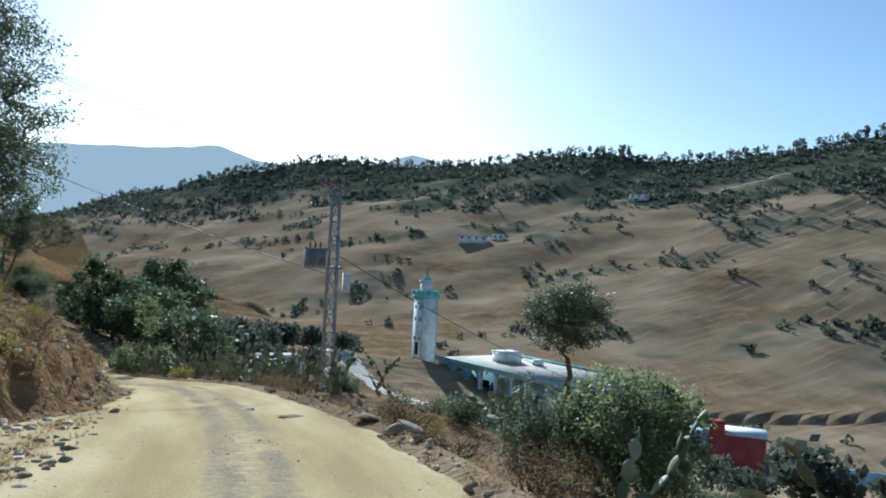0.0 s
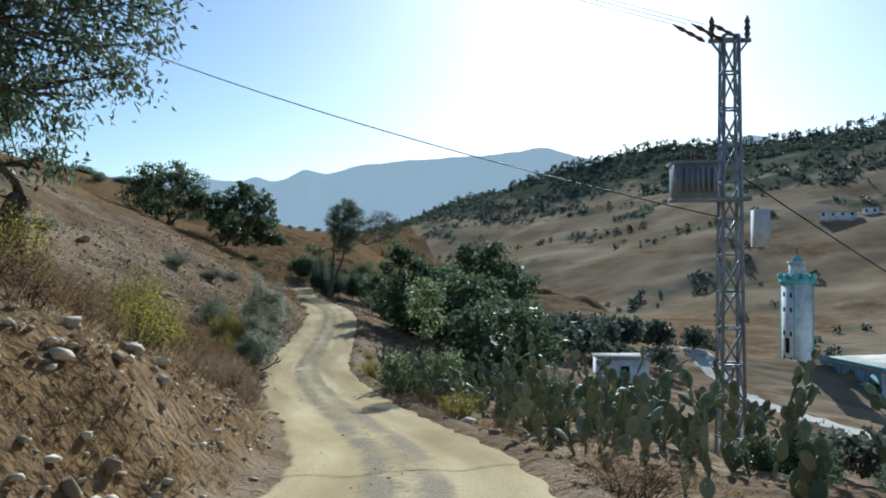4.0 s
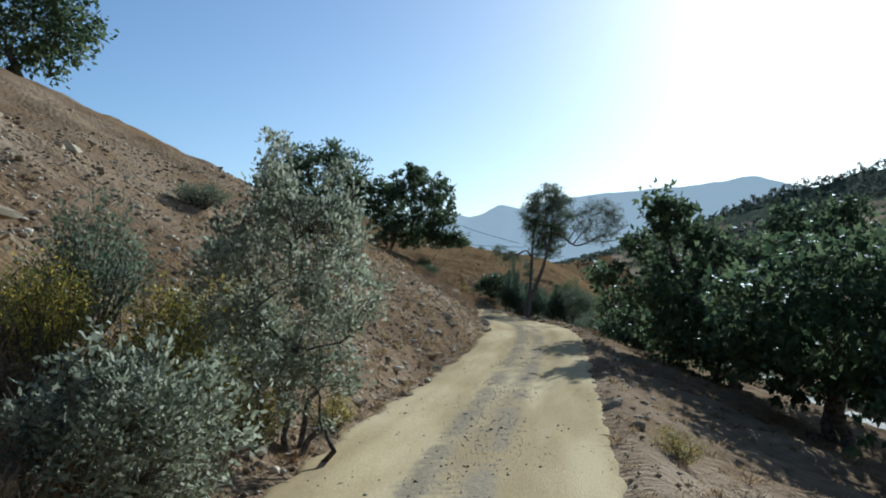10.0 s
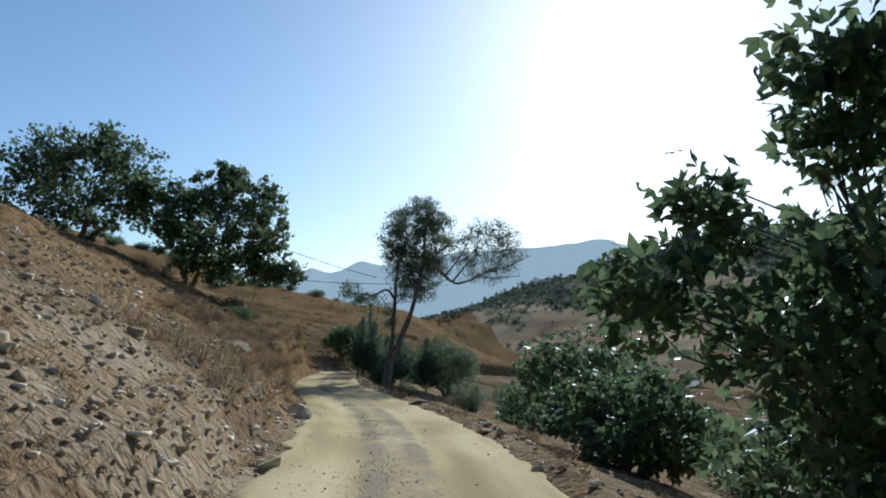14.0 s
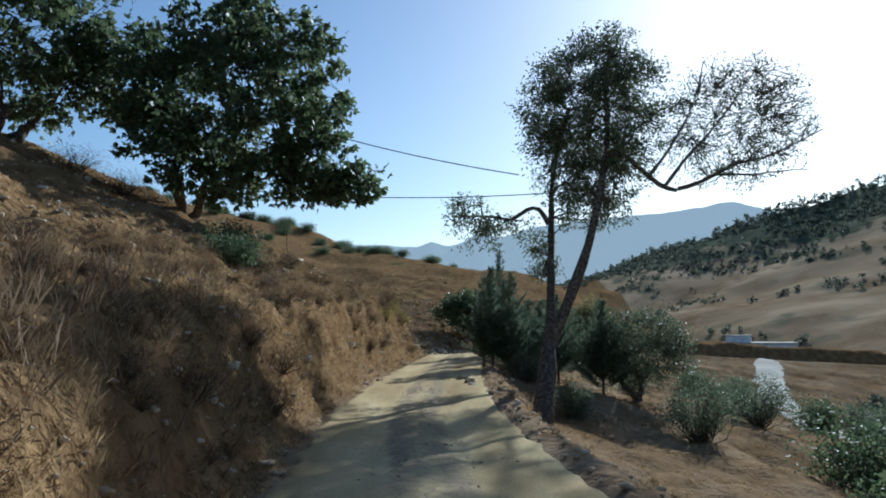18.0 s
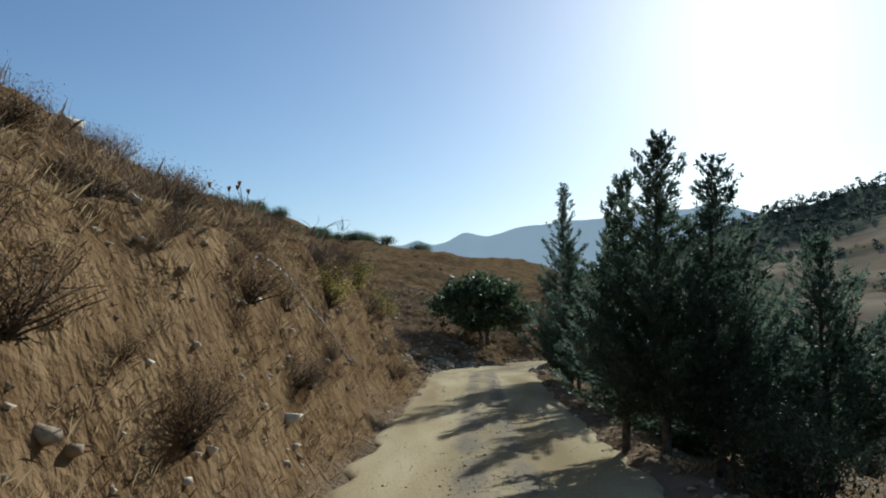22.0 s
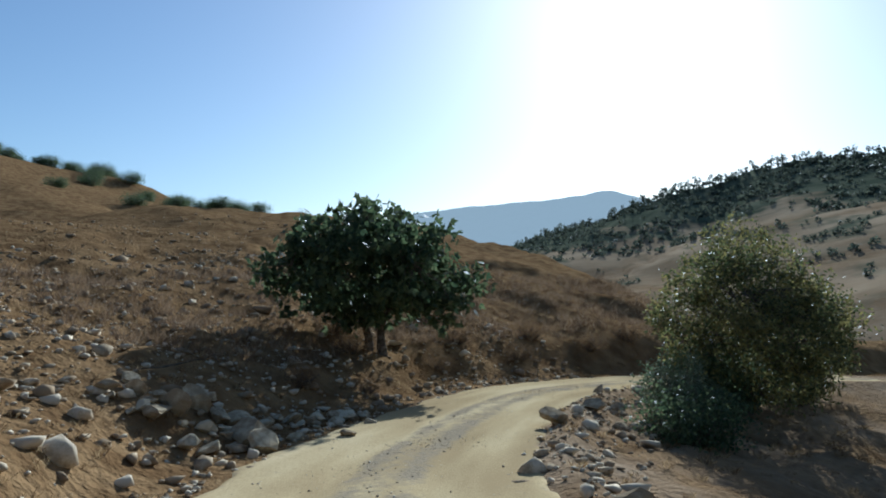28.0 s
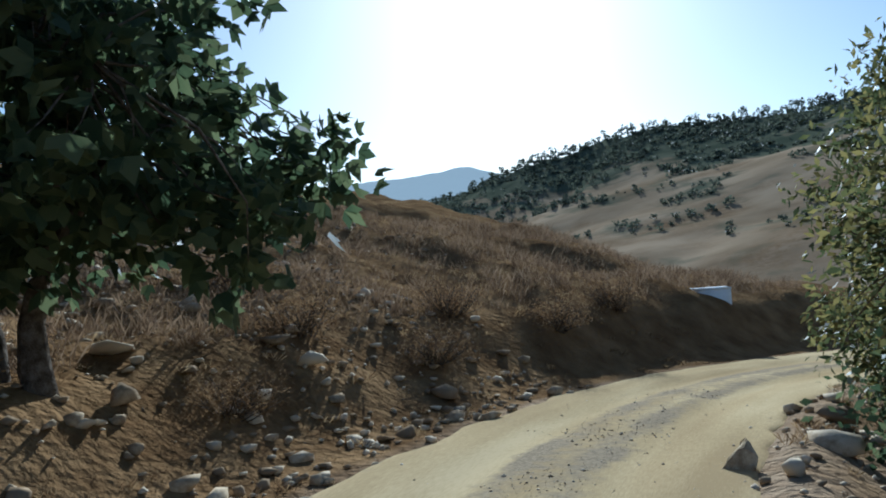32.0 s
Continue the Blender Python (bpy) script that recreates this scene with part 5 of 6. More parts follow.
# gravel lies on the road itself
N_GRAVEL = 60000
s = rng_p.uniform(-4, 182, N_GRAVEL)
d = np.where(rng_p.uniform(size=N_GRAVEL) < 0.6, rng_p.normal(0, 0.45, N_GRAVEL), rng_p.uniform(-2.1, 2.3, N_GRAVEL))
i = np.clip(np.searchsorted(RA, s), 1, len(RL) - 1)
t = RL[i, :2] - RL[i - 1, :2]
t /= np.hypot(t[:, 0], t[:, 1])[:, None]
g = np.stack([RL[i, 0] + t[:, 0] * (s - RA[i]) - t[:, 1] * d, RL[i, 1] + t[:, 1] * (s - RA[i]) + t[:, 0] * d, RL[i, 2] + 0.03 - 0.045 * (np.exp(-((d - 0.75) / 0.34) ** 2) + np.exp(-((d + 0.75) / 0.34) ** 2))], 1)
M_GRAVEL = material("road_gravel", [(0.34, 0.27, 0.18), (0.47, 0.38, 0.26), (0.60, 0.51, 0.38)], scale=3, fine=25, per_island=0.7, bump=0)
scatter("road_gravel", g, octa, rng_p.gamma(1.0, 0.004, len(g)) + 0.003, rng_p, M_GRAVEL, "loose grey gravel on the dirt track", "gravel", 0.1)


# ---------------------------------------------------------------- dry grass
def grass(name, places, blades, tall, spread, rng, mat, label, wide=0.012, lean_by=0.45):
    """Tufts of thin blades, each a long bent sliver."""
    n = len(places)
    base = np.repeat(places, blades, 0)
    k = len(base)
    size = np.repeat(rng.uniform(0.4, 1.3, n), blades) * tall
    a = rng.uniform(0, 6.283, k)
    r = rng.uniform(0, 1, k) ** 0.7 * spread
    foot = base + np.stack([np.cos(a) * r, np.sin(a) * r, np.full(k, -0.03)], 1)
    lean = rng.normal(0, lean_by, (k, 2))
    tip = foot + np.stack([lean[:, 0] * size, lean[:, 1] * size, size * rng.uniform(0.5, 1.1, k)], 1)
    b = rng.uniform(0, 6.283, k)
    sd = np.stack([np.cos(b), np.sin(b), np.zeros(k)], 1) * wide * rng.uniform(0.6, 1.6, k)[:, None]
    mid = foot * 0.45 + tip * 0.55 + np.stack([np.zeros(k), np.zeros(k), size * 0.1], 1)
    v = np.stack([foot - sd, mid + sd, tip], 1).reshape(-1, 3)
    q = np.arange(k)[:, None] * 3
    f = q + np.array([0, 1, 2])
    return tagged(new(name, mesh_from(name, v, f, mat)), label, "grass", kind="stuff")


tufts = many(band(9000, 92, 152, 2.1, 6.5, 1.1), band(2500, 84, 156, 6, 14), band(2600, 24, 84, 2.1, 9, 1.4), band(2200, 152, 188, 2.3, 18), band(1200, 2, 30, 2.4, 9), band(3400, 2, 186, -9, -2.0, 1.0), band(1200, 92, 150, -28, -8))
tufts = tufts[wave(tufts[:, 0], tufts[:, 1], 1.5, 33) > rng_p.uniform(-0.7, 0.25, len(tufts))]
grass("dry_grass", tufts, 34, 0.15, 0.13, rng_p, M_GRASS, "dead straw-coloured grass matted over the banks", 0.003, 0.42)
tall_t = many(band(1500, 32, 55, 2.4, 8, 1.2), band(3000, 168, 198, 5.0, 17), band(500, 84, 112, 2.5, 5), band(350, 112, 150, 3.5, 6), band(250, 148, 168, 6, 26))
M_RUST = material("rusty_stalks", [(0.13, 0.085, 0.05), (0.215, 0.145, 0.085), (0.32, 0.225, 0.135)], scale=0.8, fine=4, per_island=0.5, bump=0, translucent=0.3)
grass("tall_dry_stalks", tall_t, 16, 0.38, 0.22, rng_p, M_RUST, "rust-brown dead stalks above the track", 0.0045, 0.25)


# ---------------------------------------------------------------- woods and bushes across the valley
def clumps(name, places, sizes, quads, rng, mat, label, category, lift=0.6, tall=1.0):
    """Small trees a long way off, each a cloud of leafy sprays over a stub of trunk, in one mesh."""
    n = len(places)
    c = np.repeat(places, quads, 0)
    s = np.repeat(sizes, quads)
    d = rng.normal(size=(len(c), 3))
    d /= np.linalg.norm(d, axis=1)[:, None]
    d *= rng.uniform(0.35, 1.0, len(c))[:, None]
    cen = c + d * s[:, None] * (1, 1, 0.8 * tall)
    cen[:, 2] += s * lift * tall
    a = rng.normal(size=(len(c), 3))
    a /= np.linalg.norm(a, axis=1)[:, None]
    b = np.cross(a, rng.normal(size=(len(c), 3)))
    b /= np.linalg.norm(b, axis=1)[:, None]
    k = (s * rng.uniform(0.2, 0.42, len(c)) * (26 / quads) ** 0.35)[:, None]
    v = np.stack([cen - a * k, cen + b * k * 0.8, cen + a * k, cen - b * k * 0.8], 1).reshape(-1, 3)
    f = np.arange(len(c) * 4).reshape(-1, 4)
    st = sizes[:, None] * 0.06
    tv, tf = [], []
    for j, (p_, s_) in enumerate(zip(places, sizes)):
        w = s_ * 0.07
        tv.append(np.array([(p_[0] - w, p_[1], p_[2] - 1), (p_[0] + w, p_[1], p_[2] - 1), (p_[0] + w, p_[1], p_[2] + s_ * lift * tall), (p_[0] - w, p_[1], p_[2] + s_ * lift * tall)]))
        tv.append(np.array([(p_[0], p_[1] - w, p_[2] - 1), (p_[0], p_[1] + w, p_[2] - 1), (p_[0], p_[1] + w, p_[2] + s_ * lift * tall), (p_[0], p_[1] - w, p_[2] + s_ * lift * tall)]))
    tv = np.vstack(tv)
    tf = np.arange(len(tv)).reshape(-1, 4)
    vv, ff = joined([(v, f), (tv, tf)])
    return tagged(new(name, mesh_from(name, vv, ff, mat)), label, category, kind="stuff")


rng_w = np.random.default_rng(12)
# trees on the skyline
cl = CREST_LINE[(CREST_LINE[:, 1] > 250)]


def on_crest(n, front, side):
    """Random places along the crest, some way in front of it."""
    u = rng_w.uniform(0, len(cl) - 1.001, n)
    i_ = u.astype(int)
    q_ = cl[i_, :2] + (cl[i_ + 1, :2] - cl[i_, :2]) * (u - i_)[:, None]
    to_ = np.array([-10.0, 60.0]) - q_
    to_ /= np.hypot(to_[:, 0], to_[:, 1])[:, None]
    return q_[:, 0] + to_[:, 0] * front + rng_w.normal(0, side, n), q_[:, 1] + to_[:, 1] * front + rng_w.normal(0, side, n)


cx, cy = on_crest(1500, rng_w.normal(0, 6, 1500), 3)
keep = (cx < 430) & (cx > -480) & (wave(cx, cy, 60, 19) > -0.55)
cx, cy = cx[keep], cy[keep]
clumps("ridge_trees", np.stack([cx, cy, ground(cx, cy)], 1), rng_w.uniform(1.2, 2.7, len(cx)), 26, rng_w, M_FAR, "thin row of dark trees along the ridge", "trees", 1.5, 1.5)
# dark woods under the crest, and bushes and hedges on the fields below
n = 24000
back = rng_w.uniform(0, 1, n) ** 1.3 * 230
cx, cy = on_crest(n, back, 6)
dense = wave(cx, cy, 120, 15) + 0.5 * wave(cx, cy, 40, 20) + 0.95 - back / 190
keep = (dense > rng_w.uniform(-0.1, 0.9, n)) & (cx < 430) & (cx > -480)
cx, cy = cx[keep], cy[keep]
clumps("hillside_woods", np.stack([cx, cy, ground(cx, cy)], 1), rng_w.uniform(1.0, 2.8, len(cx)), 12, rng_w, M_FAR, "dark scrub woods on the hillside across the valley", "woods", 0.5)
n = 12000
cx, cy = rng_w.uniform(-330, 330, n), rng_w.uniform(120, 640, n)
patch = wave(cx, cy, 90, 16) + 0.5 * wave(cx, cy, 35, 17)
_, dd, _, _ = along(cx, cy)
keep = (patch > rng_w.uniform(0.3, 0.8, n)) & (dd < -45)
cx, cy = cx[keep], cy[keep]
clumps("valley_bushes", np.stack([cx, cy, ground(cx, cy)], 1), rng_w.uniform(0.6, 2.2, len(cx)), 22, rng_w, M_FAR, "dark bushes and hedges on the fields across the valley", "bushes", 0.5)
n = 150
ss, ds = rng_w.uniform(-10, 175, n), -rng_w.uniform(26, 75, n)
pl = [road_place(a, b) for a, b in zip(ss, ds)]
cx, cy = np.array([q[0] for q in pl]), np.array([q[1] for q in pl])
keep = ~((np.abs(cx - 14) < 30) & (np.abs(cy - 128) < 50))
cx, cy = cx[keep], cy[keep]
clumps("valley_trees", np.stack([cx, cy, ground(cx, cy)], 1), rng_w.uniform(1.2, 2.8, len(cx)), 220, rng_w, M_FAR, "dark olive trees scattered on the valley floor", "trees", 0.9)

# ---------------------------------------------------------------- buildings
M_WHITE = material("white_plaster", [(0.55, 0.55, 0.52), (0.72, 0.72, 0.69), (0.8, 0.8, 0.78)], scale=0.7, fine=8, bump=0.15, bump_scale=12)
M_TEAL = material("turquoise_paint", [(0.20, 0.46, 0.44), (0.28, 0.56, 0.53)], scale=0.8, fine=8, bump=0.1)
M_PALEBLUE = material("pale_blue_paint", [(0.33, 0.50, 0.56), (0.42, 0.58, 0.63)], scale=0.6, fine=8, bump=0.1)
M_ROOF = material("concrete_roof", [(0.38, 0.34, 0.28), (0.52, 0.48, 0.41)], scale=0.4, fine=6, bump=0.2)
M_RED = material("dull_red_paint", [(0.26, 0.06, 0.055), (0.34, 0.085, 0.075)], scale=0.6, fine=8, bump=0.1)
M_DARK = material("dark_opening", [(0.015, 0.017, 0.02), (0.03, 0.033, 0.036)], scale=1, fine=5, bump=0)
M_STEEL = material("grey_steel", [(0.24, 0.25, 0.26), (0.36, 0.37, 0.38)], scale=3, fine=30, bump=0.1, rough=0.55, metal=0.3)
M_WIRE = material("black_cable", [(0.012, 0.012, 0.012), (0.025, 0.025, 0.025)], scale=3, fine=30, bump=0, rough=0.6)
M_LANE = material("pale_lane", [(0.50, 0.45, 0.36), (0.62, 0.57, 0.47)], scale=0.4, fine=6, bump=0.2)
M_CERAMIC = material("brown_ceramic", [(0.10, 0.045, 0.03), (0.16, 0.075, 0.05)], scale=4, fine=30, bump=0, rough=0.3)


def solid(name, pieces, mat, parent, label=""):
    return part(name, bevelled(name, pieces, mat), parent, label)


# the mosque: its long axis runs along the valley, local x along the front, y away from the road
MX, MY, MZ = -1.5, 150.0, -21.2
TURN = -56.0
mosque = thing("mosque", MX, MY, MZ, "white mosque with turquoise trim, arcade and flat roof", "mosque", turn=TURN)
solid("prayer_hall", [box(3, 2.2, -3, 43, 17, 4.6)], M_PALEBLUE, mosque, "pale blue hall wall")
solid("roof", [box(2.2, -0.6, 4.6, 43.8, 17.8, 4.95)], M_ROOF, mosque, "bare concrete flat roof")
solid("parapet", [box(2.2, -0.6, 4.95, 43.8, -0.35, 5.35), box(2.2, 17.55, 4.95, 43.8, 17.8, 5.35), box(43.55, -0.35, 4.95, 43.8, 17.55, 5.35)], M_TEAL, mosque, "low turquoise parapet")
solid("roof_hut", [box(9, 8, 4.95, 13, 12, 6.7), box(8.8, 7.8, 6.7, 13.2, 12.2, 6.9)], M_WHITE, mosque)
solid("water_tank", [box(16, 12, 4.95, 17.6, 13.4, 6.0)], M_WHITE, mosque)
for k in range(10):
    x = 3.2 + k * 4.4
    if k < 3:
        # a pier and a round arch
        arch = [box(x - 0.35, -0.4, -3, x + 0.35, 0.3, 2.4)]
        for j in range(10):
            a0, a1 = math.pi * j / 10, math.pi * (j + 1) / 10
            am = (a0 + a1) / 2
            zc = 2.4 + 1.75 * math.sin(am)
            xm = x + 2.1 - 1.75 * math.cos(am)
            arch.append(box(xm - 0.3, -0.35, zc, xm + 0.3, 0.25, 4.6))
        solid("arch", arch, M_PALEBLUE, mosque)
    else:
        solid("column", [box(x - 0.3, -0.4, -3, x + 0.3, 0.2, 4.6), box(x - 0.4, -0.45, 4.1, x + 0.4, 0.25, 4.6)], M_WHITE, mosque)
solid("doorway", [box(14, 2.1, -0.4, 16, 2.25, 2.4)], M_DARK, mosque)
for k in range(5):
    solid("window", [box(5.5 + k * 5.6, 2.1, 0.8, 6.9 + k * 5.6, 2.25, 2.2)], M_DARK, mosque)
minaret = thing("minaret", -3.1, 154.3, -21.2, "square white minaret with turquoise corners and lantern", "minaret", turn=-56.0)
hw = 1.7
solid("shaft", [box(-hw, -hw, 0, hw, hw, 16.2)], M_WHITE, minaret)
for sx in (-1, 1):
    for sy in (-1, 1):
        solid("corner_band", [box(sx * hw - 0.08, sy * hw - 0.08, 0, sx * hw + 0.08, sy * hw + 0.08, 15.4)], M_TEAL, minaret, "turquoise corner band")
solid("cornice", [box(-hw - 0.3, -hw - 0.3, 15.7, hw + 0.3, hw + 0.3, 16.6)], M_TEAL, minaret, "turquoise cornice")
for sx in (-1, 0, 1):
    for sy in (-1, 0, 1):
        if sx or sy:
            solid("merlon", [box(sx * hw - 0.4, sy * hw - 0.4, 16.6, sx * hw + 0.4, sy * hw + 0.4, 17.3)], M_TEAL, minaret)
solid("lantern", [box(-0.9, -0.9, 16.6, 0.9, 0.9, 19.0), box(-1.1, -1.1, 19.0, 1.1, 1.1, 19.3)], M_WHITE, minaret)
dome_v, dome_f = tube([(0, 0, 19.3), (0, 0, 19.7), (0, 0, 20.1), (0, 0, 20.4)], [0.8, 0.72, 0.45, 0.06], 12)
part("dome", mesh_from("dome", dome_v, dome_f, M_TEAL, True), minaret)
fin_v, fin_f = tube([(0, 0, 20.35), (0, 0, 20.7), (0, 0, 20.9), (0, 0, 21.1), (0, 0, 21.6)], [0.05, 0.16, 0.05, 0.12, 0.02], 8)
part("finial", mesh_from("finial", fin_v, fin_f, M_CERAMIC, True), minaret)
for z in (3.2, 7.4, 11.2, 13.6):
    for sx in (-1, 1):
        solid("slit_window", [box(sx * 0.9 - 0.22, -hw - 0.05, z, sx * 0.9 + 0.22, -hw + 0.1, z + 0.75)], M_DARK, minaret)
        solid("slit_window", [box(-hw - 0.05, sx * 0.9 - 0.22, z, -hw + 0.1, sx * 0.9 + 0.22, z + 0.75)], M_DARK, minaret)
solid("arched_window", [box(-0.5, -hw - 0.06, 4.6, 0.5, -hw + 0.1, 7.0)], M_DARK, minaret)


def house(name, x, y, w, l, h, turn, wall, label, roof_mat, openings=2, sink=1.5):
    z = height(x, y)
    hs = thing(name, x, y, z, label, "house", turn=turn)
    solid("wall", [box(-w / 2, -l / 2, -sink, w / 2, l / 2, h)], wall, hs)
    eave = min(0.25, 0.02 * w)
    solid("roof", [box(-w / 2 - eave, -l / 2 - eave, h, w / 2 + eave, l / 2 + eave, h + min(0.22, 0.05 * w))], roof_mat, hs)
    for k in range(openings):
        x0 = -w / 2 + w * (k + 0.5) / openings
        win = solid("window", [box(x0 - 0.45, -l / 2 - 0.04, 1.0, x0 + 0.45, -l / 2 + 0.1, 2.0)], M_DARK, hs)
        solid("frame", [box(x0 - 0.55, -l / 2 - 0.08, 0.9, x0 + 0.55, -l / 2 - 0.03, 1.0), box(x0 - 0.55, -l / 2 - 0.08, 2.0, x0 + 0.55, -l / 2 - 0.03, 2.1)], M_WHITE, win)
    return hs


house("farmhouse", -112.0, 318.0, 22, 12, 4.0, 15, M_WHITE, "low white flat-roofed farmhouse among trees", M_ROOF, 3)
house("hut", -118.0, 322.0, 7, 6, 6.0, 15, M_WHITE, "small white block beside the farmhouse", M_ROOF, 1)
house("farmhouse", 13.7, 372.7, 14, 7, 2.4, -5, M_WHITE, "white farm buildings on the hillside across the valley", M_ROOF, 4)
house("hut", 26.0, 380.0, 6, 5, 2.6, -5, M_WHITE, "small white building on the hillside", M_ROOF, 2)
house("farmhouse", 112.0, 450.0, 11, 6, 2.6, -12, M_WHITE, "low white farmhouse on the far slope", M_ROOF, 3)
house("shed", -20.5, 99.5, 5.0, 4.0, 2.6, 25, M_WHITE, "small whitewashed shed under the trees", M_ROOF, 1)
# shrunken stand-in for a white hut that the hill would hide farther back
house("hut", -86.2, 166.2, 1.0, 0.9, 0.15, 10, M_WHITE, "undersized white block standing in for a hut beyond the bend", M_WHITE, 0, 1.6)
red = thing("red_house", 41.5, 106.5, height(41.5, 106.5), "dull red house with a flat white roof terrace", "house", turn=-20)
solid("wall", [box(-3.6, -3, -2, 3.6, 3, 5.2)], M_RED, red)
solid("tower", [box(-3.6, -3.0, 5.2, -1.6, -0.4, 6.8)], M_RED, red)
solid("roof", [box(-3.4, -2.8, 5.2, 3.8, 3.2, 5.45)], M_WHITE, red)
solid("side_wing", [box(-6.4, -2.4, -2, -3.6, 2.6, 5.0)], M_PALEBLUE, red)
solid("boundary_wall", [box(3.6, 2.0, -2, 22, 2.3, 1.6)], M_PALEBLUE, red)


def ribbon(name, points, wide, mat, label):
    """A narrow lane that lies on the land."""
    p_ = spline([(x, y, 0) for x, y in points], 2.0)
    t = np.gradient(p_[:, :2], axis=0)
    t /= np.hypot(t[:, 0], t[:, 1])[:, None]
    rows = []
    for k in np.linspace(-1, 1, 5):
        q = p_[:, :2] + np.stack([-t[:, 1], t[:, 0]], 1) * wide * k
        rows.append(np.stack([q[:, 0], q[:, 1], ground(q[:, 0], q[:, 1]) + 0.14 - 0.2 * (abs(k) > 0.9)], 1))
    v = np.stack(rows, 1).reshape(-1, 3)
    return tagged(new(name, mesh_from(name, v, grid_faces(len(p_), 5)[:, ::-1], mat, True)), label, "lane", kind="structure")


ribbon("lane_1", [(22, 84), (9, 92), (-4, 108), (-12, 122), (-20, 140), (-34, 158), (-52, 172)], 2.2, M_LANE, "pale lane on the valley floor below the mosque")
ribbon("lane_2", [(-24, 84), (-30, 92), (-42, 112), (-56, 138), (-66, 156), (-72, 176)], 1.6, M_LANE, "pale track along the valley floor")
ribbon("lane_3", [(105, 436), (130, 440), (165, 452), (205, 462)], 1.3, M_LANE, "pale farm track on the hillside across the valley")

# ---------------------------------------------------------------- power line
PX, PY = -5.3, 37.0
PZ = height(PX, PY)
TOP = 5.35 - PZ
pylon = thing("power_pylon", PX, PY, PZ, "grey lattice steel pylon carrying a transformer", "pylon", turn=20)
foot, head = 0.28, 0.17
for sx in (-1, 1):
    for sy in (-1, 1):
        solid("leg", [beam((sx * foot, sy * foot, -0.3), (sx * head, sy * head, TOP), 0.06)], M_STEEL, pylon)
n = 12
for k in range(n):
    z0, z1 = TOP * k / n, TOP * (k + 1) / n
    w0, w1 = foot + (head - foot) * k / n, foot + (head - foot) * (k + 1) / n
    for j, (ax, ay, bx, by) in enumerate(((-1, -1, 1, -1), (1, -1, 1, 1), (1, 1, -1, 1), (-1, 1, -1, -1))):
        flip = (k + j) % 2
        a = (ax * w0, ay * w0, z0) if flip else (bx * w0, by * w0, z0)
        b = (bx * w1, by * w1, z1) if flip else (ax * w1, ay * w1, z1)
        solid("brace", [beam(a, b, 0.045)], M_STEEL, pylon)
        solid("strut", [beam((ax * w1, ay * w1, z1), (bx * w1, by * w1, z1), 0.045)], M_STEEL, pylon)
solid("cross_arm", [beam((-0.5, 0, TOP - 0.1), (0.5, 0, TOP - 0.1), 0.1), beam((-0.45, 0, TOP - 0.1), (-0.18, 0, TOP - 0.45), 0.05), beam((0.45, 0, TOP - 0.1), (0.18, 0, TOP - 0.45), 0.05)], M_STEEL, pylon)
for x in (-0.42, 0.42):
    iv, if_ = tube([(x, 0, TOP - 0.05), (x, 0, TOP + 0.05), (x, 0, TOP + 0.12), (x, 0, TOP + 0.2), (x, 0, TOP + 0.28), (x, 0, TOP + 0.36), (x, 0, TOP + 0.5)], [0.03, 0.08, 0.045, 0.08, 0.045, 0.07, 0.02], 8)
    part("insulator", mesh_from("insulator", iv, if_, M_CERAMIC, True), pylon)
for k, x in enumerate((-0.45, 0.0, 0.45)):
    # long strain insulators that pull along the line
    rings_ = [(x - 0.15 - 0.12 * i, -0.05 - 0.045 * i, TOP - 0.12 + 0.05 * i) for i in range(8)]
    iv, if_ = tube(rings_, [0.025, 0.06, 0.03, 0.06, 0.03, 0.06, 0.03, 0.015], 8)
    part("strain_insulator", mesh_from("strain_insulator", iv, if_, M_CERAMIC, True), pylon)
TZ = 1.45 - PZ
trafo = solid("transformer", [box(-1.35, -0.4, TZ, -0.4, 0.4, TZ + 0.8), box(-1.42, -0.46, TZ + 0.8, -0.34, 0.46, TZ + 0.86)], M_STEEL, pylon, "grey box transformer")
solid("platform", [box(-1.4, -0.4, TZ - 0.1, 0.4, 0.4, TZ)], M_STEEL, pylon)
for x in (-1.12, -0.88, -0.64):
    iv, if_ = tube([(x, 0, TZ + 0.86), (x, 0, TZ + 0.92), (x, 0, TZ + 0.97), (x, 0, TZ + 1.03), (x, 0, TZ + 1.08), (x, 0, TZ + 1.18)], [0.02, 0.06, 0.03, 0.06, 0.03, 0.015], 8)
    part("bushing", mesh_from("bushing", iv, if_, M_CERAMIC, True), trafo)
for k in range(7):
    solid("fin", [box(-1.3 + k * 0.13, -0.52, TZ + 0.1, -1.27 + k * 0.13, -0.4, TZ + 0.7)], M_STEEL, trafo)
solid("switch_box", [box(0.55, -0.3, TZ - 1.2, 0.85, 0.2, TZ - 0.3)], M_WHITE, pylon, "pale meter box")


def wire(name, a, b, sag, r, label, mat=None):
    t = np.linspace(0, 1, 28)[:, None]
    p_ = np.array(a, float) + (np.array(b, float) - np.array(a, float)) * t
    p_[:, 2] -= sag * 4 * t[:, 0] * (1 - t[:, 0])
    v, f = tube(p_, r, 5)
    return tagged(new(name, mesh_from(name, v, f, mat or M_WIRE, True)), label, "cable")


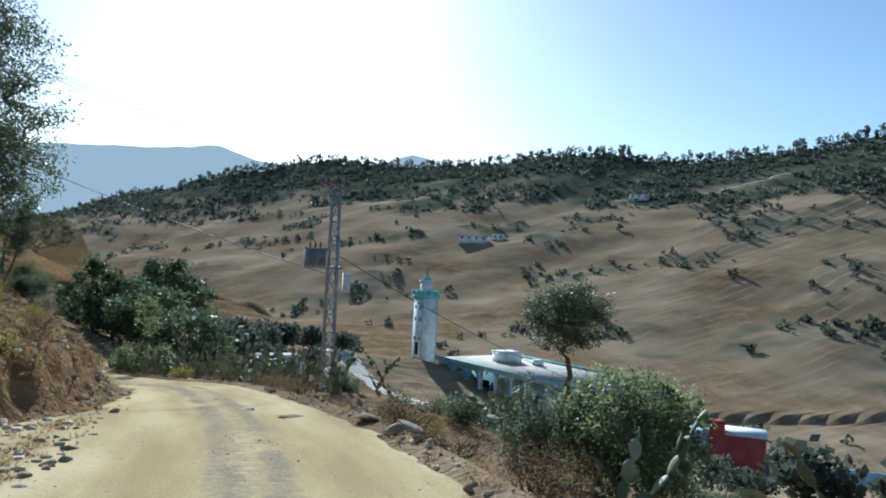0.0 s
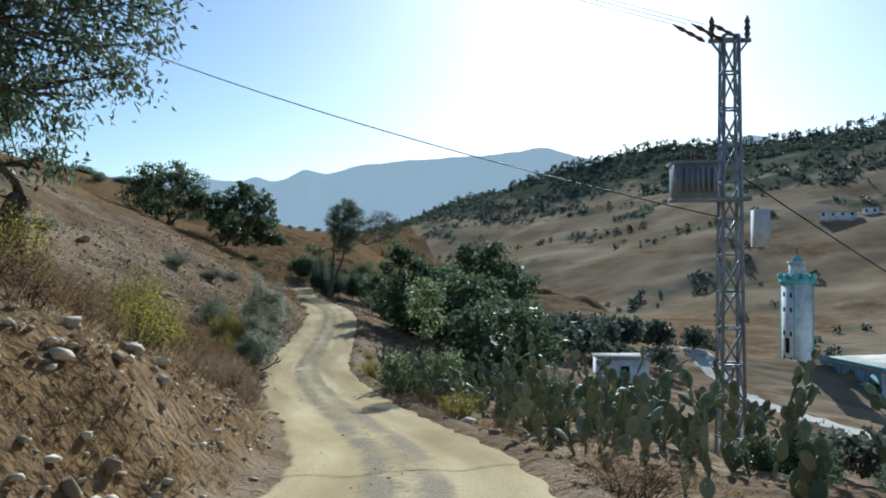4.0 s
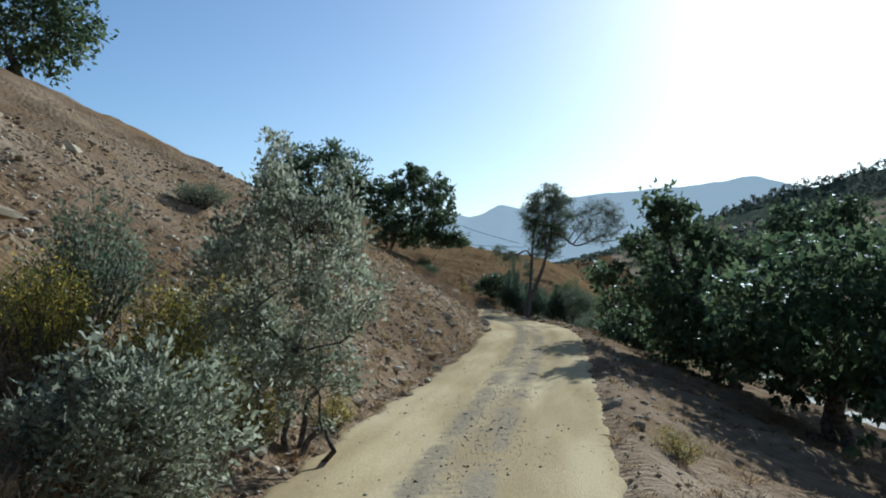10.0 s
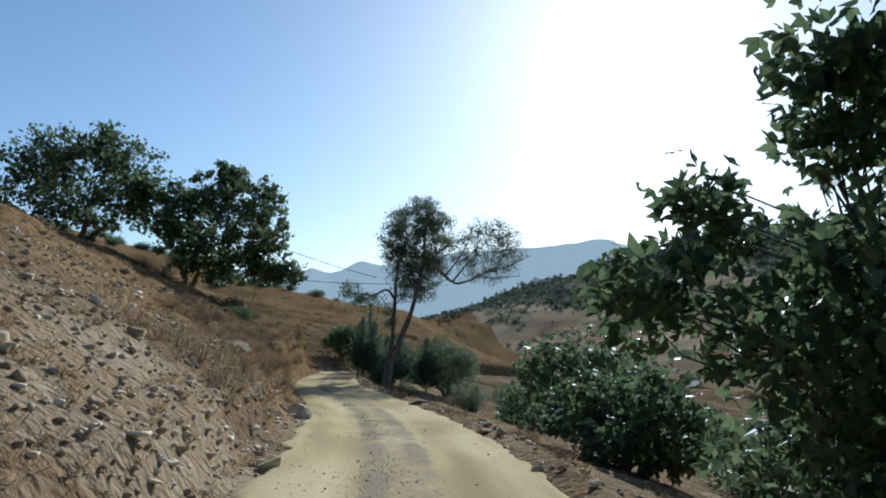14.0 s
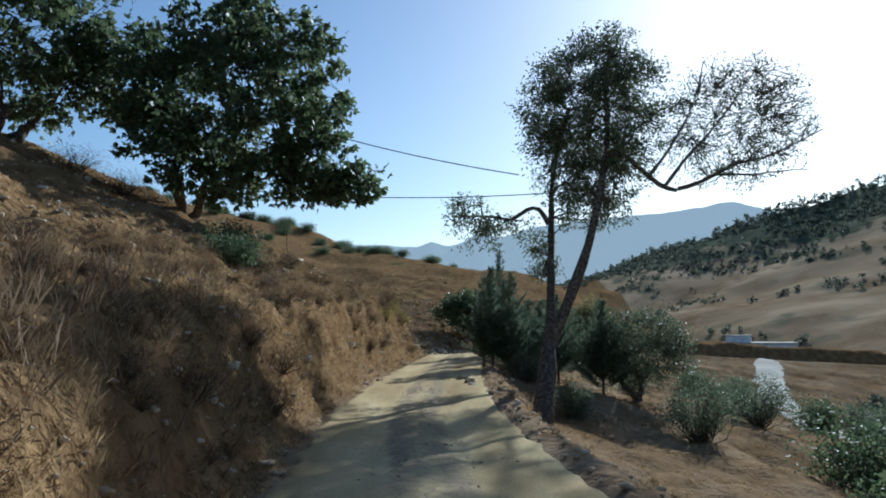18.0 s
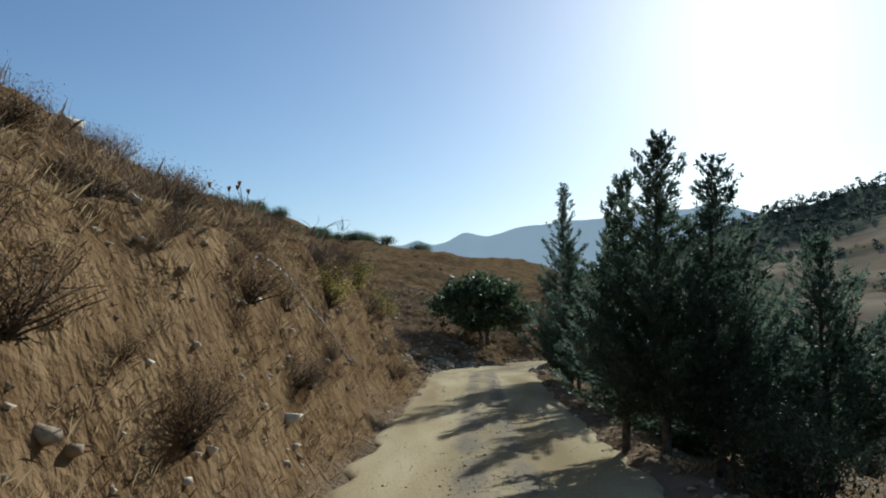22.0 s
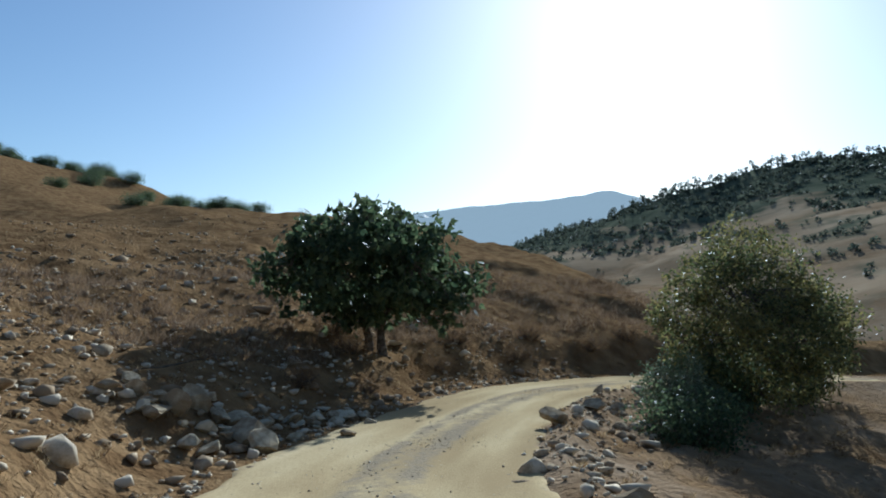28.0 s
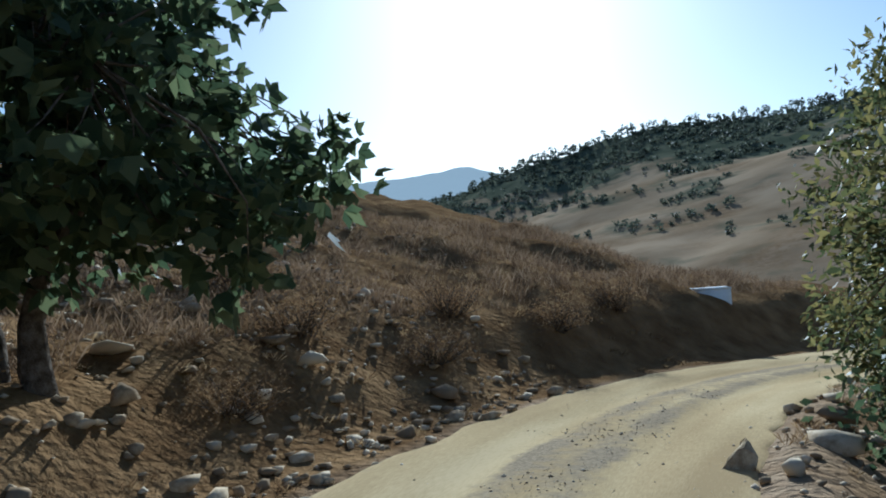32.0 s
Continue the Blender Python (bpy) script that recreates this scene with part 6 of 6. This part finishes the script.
for k, off in enumerate((-0.9, 0.0, 0.9)):
    wire("power_line", (PX - 0.9 + off * 0.4, PY - 0.6 + off * 0.2, 5.6), (-58 + off, 14 + off, 27), 1.6, 0.008, "thin bare power line above the track")
wire("service_cable", (PX - 0.2, PY + 1.2, 1.0), (-26.0, 37.9, 7.7), 0.35, 0.018, "black twisted service cable across the track")
wire("service_cable", (PX + 0.2, PY + 0.2, 2.0), (24.0, 92.0, -13.0), 1.2, 0.02, "black cable running down to the mosque")
wire("overhead_cable", (-74.5, 104.0, 5.6), (-61.0, 104.9, 1.0), 0.3, 0.02, "black cable strung from the hill to a tree")
wire("overhead_cable", (-73.5, 105.5, 1.8), (-61.2, 107.6, 0.75), 0.2, 0.02, "black cable strung over the track")


def cable(name, points, r, label, mat):
    q = spline([(*p, 0.0) for p in points], 0.25)[:, :3]
    v, f = tube(q, r, 5)
    return tagged(new(name, mesh_from(name, v, f, mat, True)), label, "cable")


cable("loose_cable", [(-69.2, 102.3, 0.1), (-70.7, 103.5, -0.5), (-72.3, 105.0, -1.0), (-74.4, 107.4, -1.6)], 0.014, "black cable hanging down from the tree on the bank", M_WIRE)
lie = [(-71.4, 108.9), (-71.87, 109.42), (-72.3, 109.9), (-72.73, 110.37), (-72.78, 110.89), (-72.91, 111.43), (-73.27, 112.25), (-74.1, 113.7)]
cable("loose_cable", [(x, y, height(x, y) + 0.05) for x, y in lie], 0.007, "grey cable lying on the grassy bank", M_STEEL)

# a cut log beside the track and dead thistles on the bank's edge
lv, lf = tube([(0, 0, 0), (0.4, 0.1, 0.03), (0.9, 0.1, 0.02), (1.3, 0.16, 0.0)], [0.15, 0.14, 0.13, 0.13], 10)
log = new("log", mesh_from("log", lv, lf, M_BARK, True))
lx, ly = -85.6, 130.75
log.matrix_basis = pose(lx, ly, height(lx, ly) + 0.10, 0, 14, -20)
tagged(log, "grey weathered log lying on the verge", "log")
for k, (x, y) in enumerate(((-73.8, 110.7), (-75.5, 113.6), (-77.9, 118.7), (-78.2, 119.3), (-77.4, 117.4))):
    rng_t = np.random.default_rng(700 + k)
    th = thing("dead_thistle", x, y, height(x, y) - 0.05, "dead brown thistle standing on the bank's edge", "thistle", "thistles on the bank")
    st, heads = [], []
    for j in range(5):
        tip = np.array((rng_t.normal() * 0.25, rng_t.normal() * 0.25, rng_t.uniform(0.35, 0.7)))
        st.append(tube(bent((0, 0, 0), tip, rng_t, 0.15, 5), [0.011, 0.009, 0.008, 0.006, 0.005], 4))
        heads.append(tip)
    solid("stem", st, M_BROWN, th)
    for q in heads:
        hv, hf = tube([q + (0, 0, -0.02), q + (0, 0, 0.02), q + (0, 0, 0.06)], [0.008, 0.026, 0.034], 7)
        part("flower_head", mesh_from("flower_head", hv, hf, M_BROWN), th)


def dead_shrub(x, y, tall, seed):
    """A leafless shrub: crooked stems that throw short forked side twigs."""
    rng = np.random.default_rng(seed)
    root = thing("dead_shrub", x, y, height(x, y) - 0.05, "leafless grey-brown shrub on the crest of the bank", "shrub", "dead shrubs on the bank")
    for k in range(7):
        a = rng.uniform(0, 6.283)
        tip = np.array((math.cos(a) * 0.55 * tall, math.sin(a) * 0.55 * tall, tall * rng.uniform(0.6, 1.0)))
        way = bent((0, 0, 0), tip, rng, 0.35, 8)
        pieces = [tube(way, np.linspace(0.013, 0.004, 8), 5)]
        for j in range(7):
            u = int(rng.integers(2, 8))
            end = way[u] + np.array((rng.normal() * 0.2, rng.normal() * 0.2, rng.uniform(0.05, 0.3))) * tall
            pieces.append(tube(bent(way[u], end, rng, 0.2, 4), [0.006, 0.005, 0.004, 0.003], 4))
        solid("stem", pieces, M_BROWN, root)
    return root


for k, (x, y, tall) in enumerate(((-76.5, 115.7, 1.0), (-77.0, 116.6, 0.9), (-82.4, 122.7, 1.0), (-82.5, 123.2, 1.0), (-83.4, 124.4, 1.0))):
    dead_shrub(x, y, tall, 800 + k)

# bare sticks thrown down beside the log
for k, (x, y, turn, ln) in enumerate(((-86.2, 131.6, -60, 2.0), (-84.9, 131.0, -15, 1.3), (-92.4, 138.3, 20, 1.4), (-92.0, 137.4, 60, 1.1))):
    rng_k = np.random.default_rng(820 + k)
    bv, bf = tube(bent((0, 0, 0), (ln, 0, 0.05), rng_k, 0.12, 8), np.linspace(0.022, 0.008, 8), 6)
    stick = new("stick", mesh_from("stick", bv, bf, M_BARK, True))
    stick.matrix_basis = pose(x, y, height(x, y) + 0.08, 0, -4, turn)
    tagged(stick, "bare grey stick lying on the dry verge", "stick")
